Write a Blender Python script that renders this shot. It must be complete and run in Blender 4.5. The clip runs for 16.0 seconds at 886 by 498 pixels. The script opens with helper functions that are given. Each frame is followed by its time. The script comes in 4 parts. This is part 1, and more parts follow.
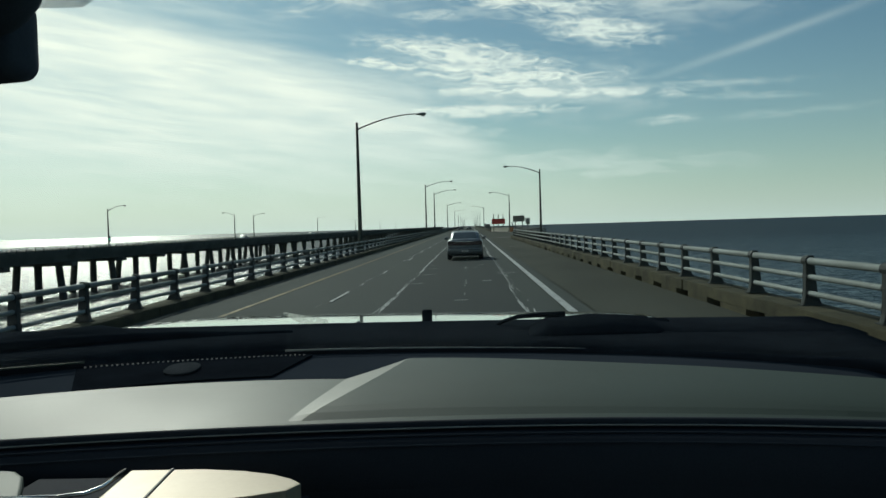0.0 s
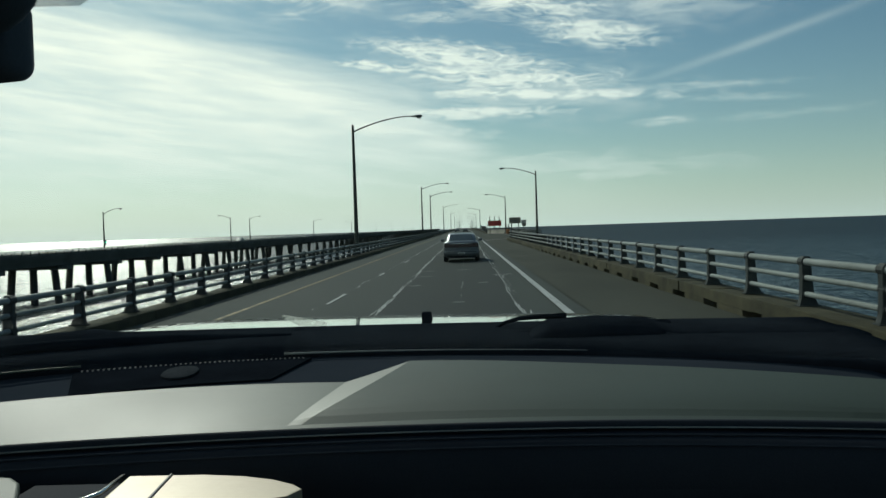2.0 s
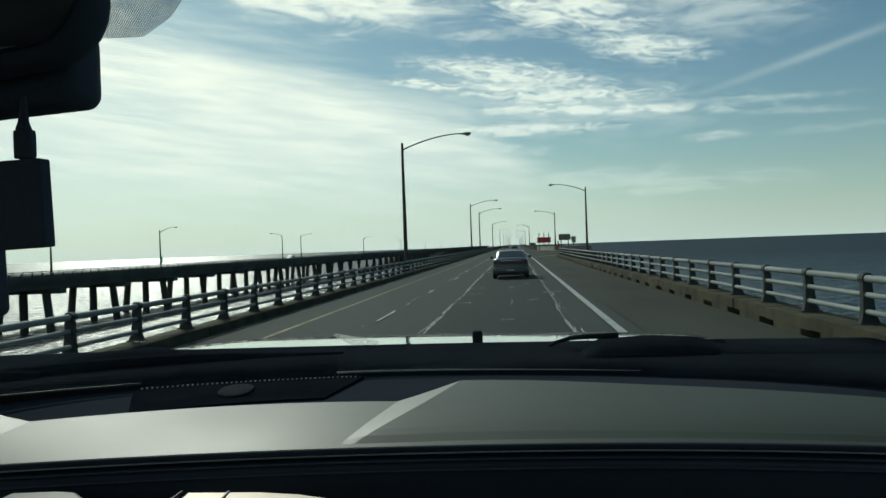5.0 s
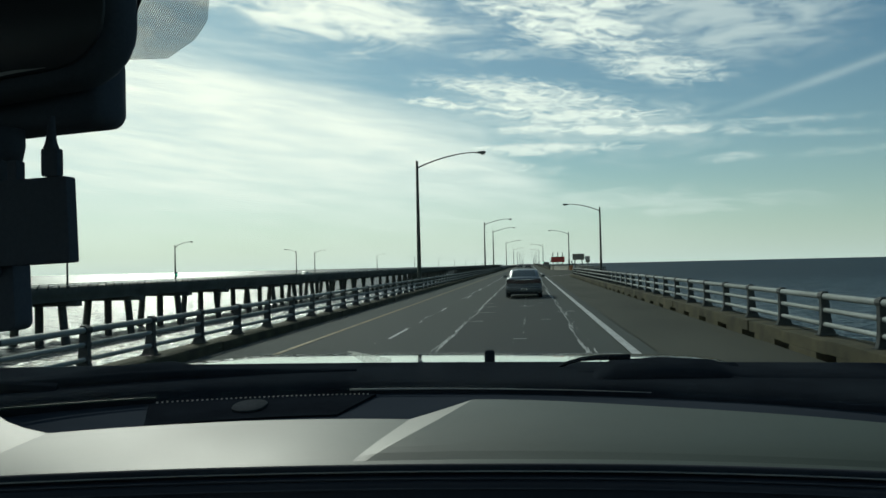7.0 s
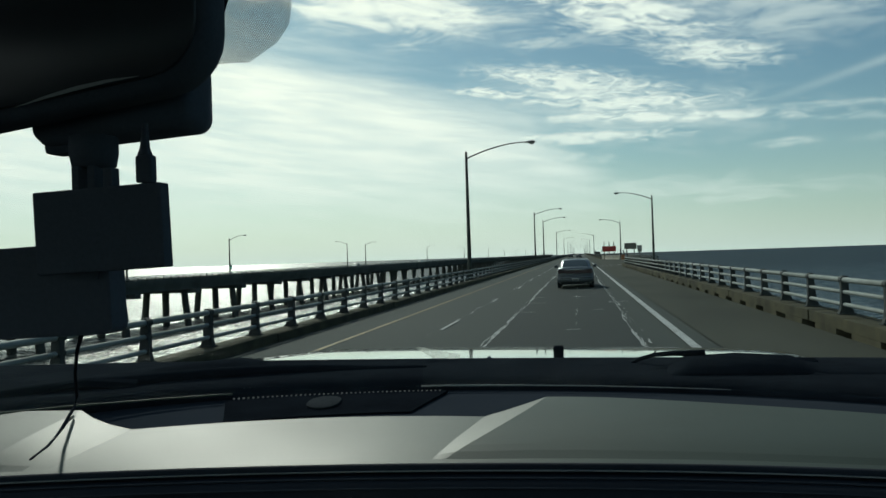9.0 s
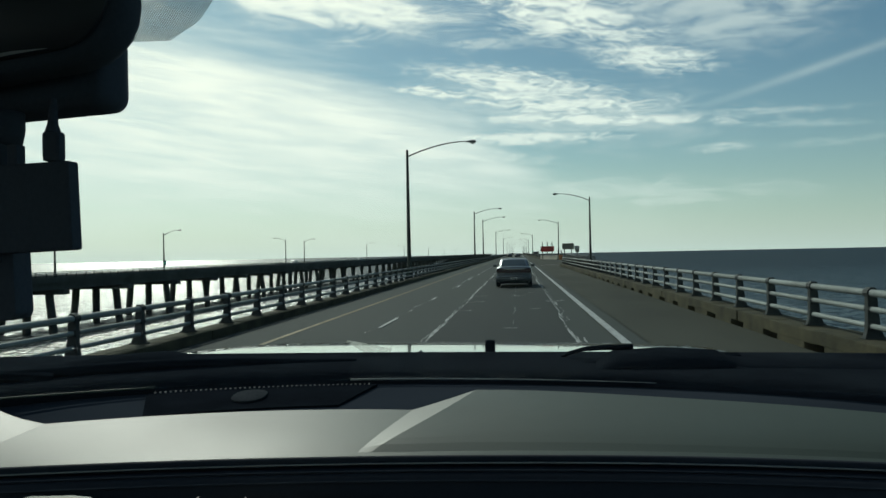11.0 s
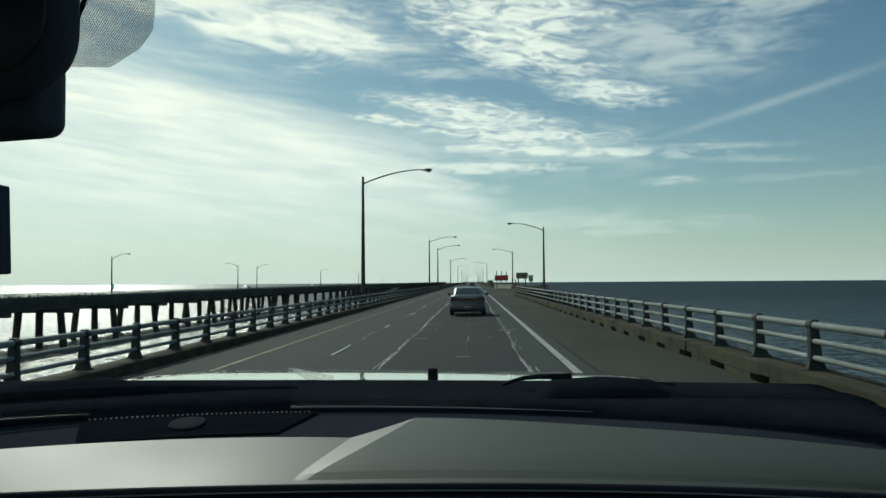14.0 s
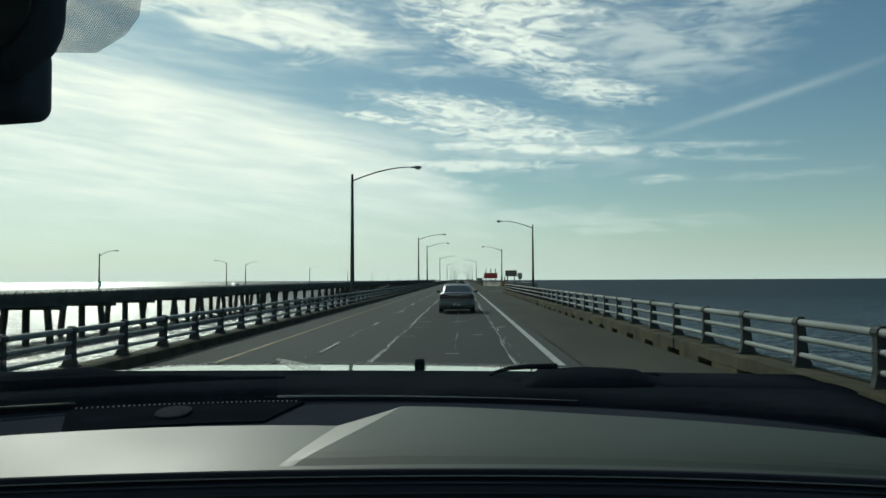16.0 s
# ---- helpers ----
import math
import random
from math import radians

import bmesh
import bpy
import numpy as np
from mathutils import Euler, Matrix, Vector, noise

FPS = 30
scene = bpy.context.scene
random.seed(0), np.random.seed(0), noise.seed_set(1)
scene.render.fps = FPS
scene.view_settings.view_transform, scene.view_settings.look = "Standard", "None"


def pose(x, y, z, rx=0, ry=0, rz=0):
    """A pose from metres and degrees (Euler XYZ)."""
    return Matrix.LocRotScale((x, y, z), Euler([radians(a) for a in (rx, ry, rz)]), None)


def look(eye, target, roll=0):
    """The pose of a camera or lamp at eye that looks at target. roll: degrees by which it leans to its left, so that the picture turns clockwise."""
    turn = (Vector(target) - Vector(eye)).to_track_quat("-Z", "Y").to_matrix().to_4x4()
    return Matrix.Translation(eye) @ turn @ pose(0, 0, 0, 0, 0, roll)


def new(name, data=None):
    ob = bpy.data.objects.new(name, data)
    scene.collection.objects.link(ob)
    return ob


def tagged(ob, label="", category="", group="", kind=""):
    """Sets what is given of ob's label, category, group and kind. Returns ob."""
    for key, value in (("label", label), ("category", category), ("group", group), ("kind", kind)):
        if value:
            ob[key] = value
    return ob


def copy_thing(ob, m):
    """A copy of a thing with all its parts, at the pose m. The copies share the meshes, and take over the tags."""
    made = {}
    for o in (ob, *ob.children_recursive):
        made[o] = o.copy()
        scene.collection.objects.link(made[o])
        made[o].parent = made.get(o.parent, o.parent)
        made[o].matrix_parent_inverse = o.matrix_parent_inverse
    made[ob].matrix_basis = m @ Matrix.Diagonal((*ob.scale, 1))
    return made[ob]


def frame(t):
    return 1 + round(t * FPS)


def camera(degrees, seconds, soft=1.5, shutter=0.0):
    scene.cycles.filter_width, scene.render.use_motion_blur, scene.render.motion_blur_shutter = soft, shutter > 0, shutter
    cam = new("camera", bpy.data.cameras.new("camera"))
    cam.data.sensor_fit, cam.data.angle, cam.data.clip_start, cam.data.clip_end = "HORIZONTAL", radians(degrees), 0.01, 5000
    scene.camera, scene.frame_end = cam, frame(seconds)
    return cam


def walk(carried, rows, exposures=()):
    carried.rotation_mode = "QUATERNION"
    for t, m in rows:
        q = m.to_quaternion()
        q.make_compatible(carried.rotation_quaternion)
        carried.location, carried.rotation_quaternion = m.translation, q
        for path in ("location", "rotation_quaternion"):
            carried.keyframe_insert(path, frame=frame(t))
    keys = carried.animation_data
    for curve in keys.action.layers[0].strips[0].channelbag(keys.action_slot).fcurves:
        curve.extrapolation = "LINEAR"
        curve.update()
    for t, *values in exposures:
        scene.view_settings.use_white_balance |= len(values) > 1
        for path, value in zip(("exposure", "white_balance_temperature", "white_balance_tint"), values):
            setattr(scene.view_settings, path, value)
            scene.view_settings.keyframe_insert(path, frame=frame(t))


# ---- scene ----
cam = camera(57.47, 16.0, soft=1.5)
PATH = [
    (0, pose(0.007, 0.007, 1.695, 88.36, 1.67, 1.91)),
    (0.5, pose(0.006, 0.017, 1.691, 88.30, 1.70, 1.93)),
    (1, pose(0.006, 0.015, 1.700, 88.75, 1.60, 1.83)),
    (1.5, pose(0.004, 0.010, 1.693, 88.76, 1.85, 1.70)),
    (2, pose(0.001, 0.017, 1.694, 88.50, 1.86, 1.64)),
    (2.5, pose(-0.001, 0.019, 1.695, 88.62, 2.22, 1.79)),
    (3, pose(0.000, 0.016, 1.702, 88.85, 1.93, 2.09)),
    (3.5, pose(0.000, 0.003, 1.700, 88.54, 2.45, 2.69)),
    (4, pose(0.002, 0.010, 1.696, 89.27, 2.53, 3.02)),
    (4.5, pose(-0.001, 0.012, 1.698, 89.94, 2.41, 3.69)),
    (4.7, pose(-0.001, 0.012, 1.698, 89.74, 2.41, 4.44)),
    (6.8, pose(0.000, 0.000, 1.700, 91.18, 1.29, 6.37)),
    (7, pose(0.000, 0.000, 1.700, 91.13, 1.29, 6.07)),
    (7.5, pose(-0.008, -0.001, 1.706, 91.13, 1.36, 6.86)),
    (8, pose(-0.021, -0.022, 1.709, 92.17, 1.22, 9.42)),
    (8.5, pose(-0.038, -0.000, 1.714, 91.43, 1.90, 11.80)),
    (9, pose(-0.030, 0.000, 1.709, 90.57, 1.83, 9.60)),
    (9.5, pose(-0.027, 0.002, 1.702, 89.03, 1.20, 7.38)),
    (9.7, pose(-0.027, 0.002, 1.702, 89.28, 1.20, 6.68)),
    (11.8, pose(-0.016, 0.018, 1.699, 90.42, 1.10, 4.81)),
    (12, pose(-0.016, 0.018, 1.699, 90.47, 1.10, 4.51)),
    (12.5, pose(-0.006, 0.005, 1.701, 91.17, 1.17, 3.95)),
    (13, pose(-0.002, -0.004, 1.702, 91.41, 0.73, 3.44)),
    (13.5, pose(-0.000, 0.000, 1.699, 91.78, 0.67, 2.73)),
    (14, pose(-0.001, 0.000, 1.701, 92.28, 0.37, 2.12)),
    (14.5, pose(-0.001, -0.003, 1.700, 92.34, 0.46, 1.81)),
    (15, pose(-0.001, -0.006, 1.696, 92.51, 0.64, 1.88)),
    (15.5, pose(-0.008, 0.005, 1.699, 92.07, 0.51, 1.74)),
    (16, pose(0.003, -0.006, 1.690, 92.11, 0.27, 1.36)),
]
walk(cam, PATH, ((0, 0.04), (4.7, 0.05), (7, 0.09), (9.7, 0.07), (12.5, 0.06), (16, 0.06)))

# ---- light: veiled morning sun ahead and to the left, thin cloud ----
SUN_AZ, SUN_EL = -27.0, 34.0
world = bpy.data.worlds.new("world")
scene.world = world
world.use_nodes = True
WN = world.node_tree
WN.nodes.clear()


def wm(op, a, b=None, c=None):
    n = WN.nodes.new("ShaderNodeMath")
    n.operation = op
    for i, v in enumerate((a, b, c)):
        if v is None:
            continue
        if isinstance(v, (int, float)):
            n.inputs[i].default_value = v
        else:
            WN.links.new(v, n.inputs[i])
    return n.outputs[0]


def wmix(fac, a, b):
    n = WN.nodes.new("ShaderNodeMix")
    n.data_type = "RGBA"
    for i, v in ((0, fac), (6, a), (7, b)):
        if isinstance(v, tuple):
            n.inputs[i].default_value = (*v, 1)
        elif isinstance(v, (int, float)):
            n.inputs[i].default_value = v
        else:
            WN.links.new(v, n.inputs[i])
    return n.outputs[2]


def wnoise(u, v, su, sv, turn, detail, seed, rough=0.6, warp=0.0):
    """Streaky noise over azimuth and elevation, in degrees."""
    c, s = math.cos(radians(turn)), math.sin(radians(turn))
    a = wm("ADD", wm("MULTIPLY", u, c / su), wm("MULTIPLY", v, s / su))
    b = wm("ADD", wm("MULTIPLY", u, -s / sv), wm("MULTIPLY", v, c / sv))
    k = WN.nodes.new("ShaderNodeCombineXYZ")
    WN.links.new(a, k.inputs[0])
    WN.links.new(b, k.inputs[1])
    k.inputs[2].default_value = seed
    n = WN.nodes.new("ShaderNodeTexNoise")
    n.inputs["Scale"].default_value = 1.0
    n.inputs["Detail"].default_value = detail
    n.inputs["Roughness"].default_value = rough
    n.inputs["Distortion"].default_value = warp
    WN.links.new(k.outputs[0], n.inputs["Vector"])
    return n.outputs[0]


def wstep(x, lo, hi):
    n = WN.nodes.new("ShaderNodeMapRange")
    n.interpolation_type = "SMOOTHSTEP"
    WN.links.new(x, n.inputs[0])
    n.inputs[1].default_value, n.inputs[2].default_value = lo, hi
    return n.outputs[0]


coord = WN.nodes.new("ShaderNodeTexCoord")
axes = WN.nodes.new("ShaderNodeSeparateXYZ")
WN.links.new(coord.outputs["Generated"], axes.inputs[0])
AZ = wm("MULTIPLY", wm("ARCTAN2", axes.outputs[0], axes.outputs[1]), 180 / math.pi)
EL = wm("MULTIPLY", wm("ARCSINE", axes.outputs[2]), 180 / math.pi)
sky = WN.nodes.new("ShaderNodeTexSky")
sky.sky_type, sky.sun_disc = "NISHITA", False
sky.sun_elevation, sky.sun_rotation = radians(SUN_EL), radians(SUN_AZ)
sky.air_density, sky.dust_density, sky.ozone_density = 1.0, 0.6, 1.0
dim = WN.nodes.new("ShaderNodeVectorMath")
dim.operation = "MULTIPLY"
WN.links.new(sky.outputs[0], dim.inputs[0])
dim.inputs[1].default_value = (0.0405, 0.0570, 0.0590)
base = dim.outputs[0]

# haze along the horizon, thinner away from the sun
haze = wm("MULTIPLY", wm("POWER", 2.718, wm("DIVIDE", wm("MAXIMUM", EL, 0.0), -3.9)), 0.88)
away = wm("ABSOLUTE", wm("SUBTRACT", AZ, SUN_AZ))
tone = wmix(wstep(away, 25.0, 55.0), (0.645, 0.780, 0.745), (0.585, 0.715, 0.680))
base = wmix(haze, base, wmix(wstep(away, 60.0, 140.0), tone, (0.26, 0.36, 0.39)))

# the broad veil of cloud on the sun's side: a slanting upper edge that breaks off steeply near the bridge's line
streak = wnoise(AZ, EL, 14.0, 1.5, -9.0, 7.0, 1.3, 0.62, 0.2)
soft = wnoise(AZ, EL, 20.0, 4.5, -12.0, 4.0, 5.1)
slope = wm("SUBTRACT", wm("ADD", wm("MULTIPLY", AZ, -0.25), 9.3), EL)
brink = wm("SUBTRACT", wm("ADD", wm("MULTIPLY", AZ, -0.95), 7.0), EL)
bank = wm("SUBTRACT", 4.3, wm("ADD", EL, wm("MULTIPLY", AZ, 0.05)))
edge = wm("MAXIMUM", wm("MINIMUM", slope, brink), bank)
edge = wm("ADD", edge, wm("MULTIPLY", wm("SUBTRACT", streak, 0.5), 5.5))
threads = wnoise(AZ, EL, 6.5, 0.75, -7.0, 8.0, 2.2, 0.62, 0.25)
veil = wm("MULTIPLY", wstep(edge, -1.8, 3.2), wm("ADD", 0.24, wm("ADD", wm("MULTIPLY", soft, 0.72), wm("MULTIPLY", wstep(threads, 0.33, 0.68), 0.36))))
veil = wm("MULTIPLY", veil, wstep(wm("MULTIPLY", AZ, -1.0), -22.0, 8.0))
cloud = wm("MINIMUM", wm("MULTIPLY", veil, wm("ADD", 0.2, wm("MULTIPLY", wstep(EL, -1.0, 8.0), 0.8))), 1.0)


def patch(az, el, half, thick, turn, amount, fine):
    """One drawn-out cloud: its middle, half length and half thickness in degrees, its slant and its density."""
    c, s = math.cos(radians(turn)), math.sin(radians(turn))
    du, dv = wm("SUBTRACT", AZ, az), wm("SUBTRACT", EL, el)
    a = wm("DIVIDE", wm("ADD", wm("MULTIPLY", du, c), wm("MULTIPLY", dv, s)), half)
    b = wm("DIVIDE", wm("SUBTRACT", wm("MULTIPLY", dv, c), wm("MULTIPLY", du, s)), thick)
    r = wm("ADD", wm("MULTIPLY", a, a), wm("MULTIPLY", b, b))
    g = wm("POWER", 2.718, wm("MULTIPLY", r, -1.0))
    reach = wm("POWER", 2.718, wm("MULTIPLY", r, -0.55))
    n = wnoise(AZ, EL, 2.1 * fine, 0.58 * fine, turn * 0.5, 10.0, az * 0.37 + el, 0.68, 0.6)
    body = wm("ADD", g, wm("MULTIPLY", wm("MULTIPLY", wm("SUBTRACT", n, 0.52), 3.6), reach))
    return wm("MULTIPLY", wstep(body, 0.08, 1.15), amount)


for row in ((3.0, 16.4, 8.0, 1.9, -16, 1.0, 1.0), (9.4, 13.0, 4.6, 1.0, -10, 0.9, 0.8), (3.5, 18.6, 9.0, 1.7, -8, 0.95, 1.0), (13.0, 15.8, 9.0, 2.4, -4, 0.50, 2.4),
            (0.3, 11.7, 7.0, 1.0, -9, 0.95, 0.75), (3.2, 10.3, 8.5, 1.0, -6, 1.0, 0.8), (4.8, 9.1, 10.5, 0.5, -3, 1.0, 0.9), (0.6, 8.0, 7.0, 0.5, -1, 0.9, 0.8), (3.0, 9.6, 11.0, 2.2, -5, 0.40, 2.2),
            (-3.5, 12.6, 3.4, 0.35, -8, 0.75, 0.6), (-6.0, 11.3, 3.2, 0.4, -7, 0.9, 0.6), (-1.2, 14.6, 4.0, 0.5, 1, 0.40, 0.8),
            (-13.5, 17.6, 9.5, 2.5, -8, 0.92, 2.6), (-20.0, 19.5, 14.0, 2.6, -8, 0.8, 2.2), (-34.0, 17.5, 10.0, 4.0, -12, 0.9, 2.0), (19.0, 18.5, 9.0, 2.4, 6, 0.45, 2.0),
            (13.7, 6.75, 2.0, 0.34, 2, 0.5, 0.42), (16.5, 8.95, 5.5, 0.26, -2, 0.34, 0.45), (19.0, 7.95, 3.5, 0.26, -3, 0.26, 0.45), (21.0, 6.7, 6.0, 0.3, 1, 0.16, 0.5),
            (-2.4, 7.0, 5.0, 0.5, -8, 0.7, 0.9), (-2.0, 5.5, 6.5, 0.6, -9, 0.6, 1.1), (6.0, 4.0, 12.0, 1.1, -2, 0.42, 1.8)):
    cloud = wm("MAXIMUM", cloud, patch(*row))
# a fading vapour trail
c, s = math.cos(radians(14.5)), math.sin(radians(14.5))
du, dv = wm("SUBTRACT", AZ, 20.0), wm("SUBTRACT", EL, 11.45)
a = wm("DIVIDE", wm("ADD", wm("MULTIPLY", du, c), wm("MULTIPLY", dv, s)), 7.0)
b = wm("DIVIDE", wm("SUBTRACT", wm("MULTIPLY", dv, c), wm("MULTIPLY", du, s)), 0.27)
trail = wm("POWER", 2.718, wm("MULTIPLY", wm("ADD", wm("MULTIPLY", a, a), wm("MULTIPLY", b, b)), -1.0))
trail = wm("MULTIPLY", trail, wm("ADD", 0.55, wnoise(AZ, EL, 2.4, 0.6, 14.5, 4.0, 6.6)))
cloud = wm("MAXIMUM", cloud, wm("MULTIPLY", trail, 0.21))
# over the rest of the sky the same thin cloud goes on
rest = wm("MULTIPLY", wstep(wnoise(AZ, EL, 30.0, 9.0, -10, 5.0, 9.0), 0.45, 0.8), wstep(EL, 18.0, 30.0))
cloud = wm("MAXIMUM", cloud, wm("MULTIPLY", rest, 0.25))

# cloud is brighter towards the sun
away = wm("ADD", wm("POWER", wm("DIVIDE", wm("SUBTRACT", AZ, SUN_AZ), 34.0), 2.0), wm("POWER", wm("DIVIDE", wm("SUBTRACT", EL, SUN_EL * 0.6), 18.0), 2.0))
near_sun = wm("POWER", 2.718, wm("MULTIPLY", away, -1.0))
lit = wmix(near_sun, (0.80, 0.90, 0.88), (1.17, 1.20, 1.06))
shown = wmix(cloud, base, lit)
back = WN.nodes.new("ShaderNodeBackground")
back.inputs[1].default_value = 1.0
WN.links.new(shown, back.inputs[0])
out = WN.nodes.new("ShaderNodeOutputWorld")
WN.links.new(back.outputs[0], out.inputs[0])

sun = new("sun", bpy.data.lights.new("sun", "SUN"))
sun.data.energy, sun.data.angle, sun.data.color = 2.35, radians(1.2), (0.95, 0.985, 0.88)
sun_way = Vector((math.sin(radians(SUN_AZ)) * math.cos(radians(SUN_EL)), math.cos(radians(SUN_AZ)) * math.cos(radians(SUN_EL)), math.sin(radians(SUN_EL))))
sun.matrix_world = look(sun_way * 100, (0, 0, 0))


# ---- materials ----
def rgba(c):
    return (c, c, c, 1) if isinstance(c, float) else (*c, 1)


def surface(name, colour, rough=0.6, metal=0.0, other=None, scale=1.0, fine=40.0, vary=0.35, bump=0.2, depth=0.01, stretch=(1, 1, 1), coat=0.0, spec=0.5, own=0.0):
    """Colour with stains at one scale and grain at another, uneven gloss and a fine relief. own: how much each piece differs."""
    m = bpy.data.materials.new(name)
    m.use_nodes = True
    t = m.node_tree
    p = t.nodes["Principled BSDF"]
    geo = t.nodes.new("ShaderNodeNewGeometry")
    mp = t.nodes.new("ShaderNodeMapping")
    mp.inputs["Scale"].default_value = stretch
    t.links.new(geo.outputs["Position"], mp.inputs[0])
    big, grain = t.nodes.new("ShaderNodeTexNoise"), t.nodes.new("ShaderNodeTexNoise")
    for n, s, d in ((big, scale, 5.0), (grain, fine, 3.0)):
        n.inputs["Scale"].default_value, n.inputs["Detail"].default_value = s, d
        t.links.new(mp.outputs[0], n.inputs["Vector"])
    ramp = t.nodes.new("ShaderNodeMapRange")
    ramp.inputs[1].default_value, ramp.inputs[2].default_value = 0.32, 0.7
    t.links.new(big.outputs[0], ramp.inputs[0])
    mix = t.nodes.new("ShaderNodeMix")
    mix.data_type = "RGBA"
    mix.inputs[6].default_value = rgba(colour)
    mix.inputs[7].default_value = rgba(other if other is not None else tuple(x * (1 - vary) for x in rgba(colour)[:3]))
    t.links.new(ramp.outputs[0], mix.inputs[0])
    g = t.nodes.new("ShaderNodeMapRange")
    g.inputs[3].default_value, g.inputs[4].default_value = 1 - vary * 0.6, 1 + vary * 0.6
    t.links.new(grain.outputs[0], g.inputs[0])
    value = g.outputs[0]
    if own:
        info = t.nodes.new("ShaderNodeObjectInfo")
        o = t.nodes.new("ShaderNodeMapRange")
        o.inputs[3].default_value, o.inputs[4].default_value = 1 - own, 1 + own
        t.links.new(info.outputs["Random"], o.inputs[0])
        k = t.nodes.new("ShaderNodeMath")
        k.operation = "MULTIPLY"
        t.links.new(value, k.inputs[0])
        t.links.new(o.outputs[0], k.inputs[1])
        value = k.outputs[0]
    mul = t.nodes.new("ShaderNodeVectorMath")
    mul.operation = "SCALE"
    t.links.new(mix.outputs[2], mul.inputs[0])
    t.links.new(value, mul.inputs["Scale"])
    t.links.new(mul.outputs[0], p.inputs["Base Color"])
    r = t.nodes.new("ShaderNodeMapRange")
    r.inputs[3].default_value, r.inputs[4].default_value = max(0.02, rough - 0.12), min(1.0, rough + 0.12)
    t.links.new(big.outputs[0], r.inputs[0])
    t.links.new(r.outputs[0], p.inputs["Roughness"])
    p.inputs["Metallic"].default_value = metal
    p.inputs["Specular IOR Level"].default_value = spec
    p.inputs["Coat Weight"].default_value = coat
    p.inputs["Coat Roughness"].default_value = 0.03
    if bump:
        b = t.nodes.new("ShaderNodeBump")
        b.inputs["Strength"].default_value, b.inputs["Distance"].default_value = bump, depth
        t.links.new(grain.outputs[0], b.inputs["Height"])
        t.links.new(b.outputs[0], p.inputs["Normal"])
    return m


ASPHALT = surface("asphalt", (0.038, 0.046, 0.044), 0.85, other=(0.056, 0.065, 0.061), scale=0.25, fine=28, vary=0.35, bump=0.4, depth=0.012, stretch=(1, 0.25, 1), spec=0.08)
ASPHALT_DARK = surface("asphalt_dark", (0.024, 0.030, 0.031), 0.85, other=(0.036, 0.043, 0.043), scale=0.5, fine=30, vary=0.35, bump=0.4, depth=0.012, stretch=(1, 0.12, 1), spec=0.08)
SHOULDER = surface("shoulder_asphalt", (0.062, 0.064, 0.051), 0.9, other=(0.042, 0.045, 0.038), scale=0.35, fine=24, vary=0.35, bump=0.4, depth=0.012, stretch=(1, 0.3, 1), spec=0.06)
WHITE_PAINT = surface("road_paint_white", (0.44, 0.45, 0.44), 0.6, other=(0.28, 0.285, 0.28), scale=3, fine=22, vary=0.3, bump=0.2, spec=0.1)
YELLOW_PAINT = surface("road_paint_yellow", (0.22, 0.155, 0.055), 0.6, other=(0.11, 0.09, 0.045), scale=2.5, fine=20, vary=0.4, bump=0.2, spec=0.1)
SEALANT = surface("crack_sealant", (0.42, 0.43, 0.42), 0.7, other=(0.20, 0.205, 0.20), scale=1.2, fine=9, vary=0.5, bump=0.2, spec=0.1)
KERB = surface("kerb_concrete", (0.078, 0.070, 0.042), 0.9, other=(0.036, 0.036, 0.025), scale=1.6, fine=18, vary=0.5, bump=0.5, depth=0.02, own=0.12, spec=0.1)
CONCRETE = surface("barrier_concrete", (0.33, 0.31, 0.26), 0.9, other=(0.20, 0.185, 0.15), scale=0.9, fine=16, vary=0.35, bump=0.4, depth=0.02, own=0.08)
# Trestle and pile concrete: the shade they stand in is put into these greys.
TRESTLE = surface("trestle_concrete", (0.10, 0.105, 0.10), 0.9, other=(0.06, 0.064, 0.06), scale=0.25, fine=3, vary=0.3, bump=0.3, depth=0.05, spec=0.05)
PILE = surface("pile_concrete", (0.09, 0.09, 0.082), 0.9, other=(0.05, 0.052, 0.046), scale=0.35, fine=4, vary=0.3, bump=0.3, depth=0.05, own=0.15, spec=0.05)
ALUMINIUM = surface("aluminium_pipe", (0.27, 0.295, 0.29), 0.7, 0.05, other=(0.165, 0.178, 0.17), scale=1.5, fine=30, vary=0.25, bump=0.1, stretch=(1, 0.3, 1), spec=0.12)
POST = surface("cast_post", (0.038, 0.045, 0.046), 0.7, 0.1, other=(0.022, 0.027, 0.028), scale=4, fine=50, vary=0.4, bump=0.3, own=0.15, spec=0.2)
POLE = surface("weathered_pole", (0.048, 0.056, 0.050), 0.6, 0.2, other=(0.028, 0.034, 0.030), scale=0.8, fine=20, vary=0.35, bump=0.2, spec=0.2)
LUMINAIRE = surface("lamp_housing", (0.20, 0.21, 0.20), 0.5, 0.4, scale=3, fine=30)
LENS = surface("lamp_lens", (0.45, 0.46, 0.42), 0.2, scale=3, fine=30, bump=0)
SIGN_RED = surface("sign_sheeting_red", (0.50, 0.035, 0.022), 0.5, other=(0.40, 0.03, 0.02), scale=1.2, fine=30, vary=0.15, bump=0.05)
SIGN_EDGE = surface("sign_black", (0.02, 0.02, 0.02), 0.6, bump=0)
SIGN_GREY = surface("sign_board", (0.16, 0.155, 0.12), 0.6, other=(0.10, 0.10, 0.085), scale=1.5, fine=20)
SIGN_PALE = surface("sign_pale", (0.42, 0.44, 0.40), 0.6, other=(0.33, 0.34, 0.31), scale=1.5, fine=20)
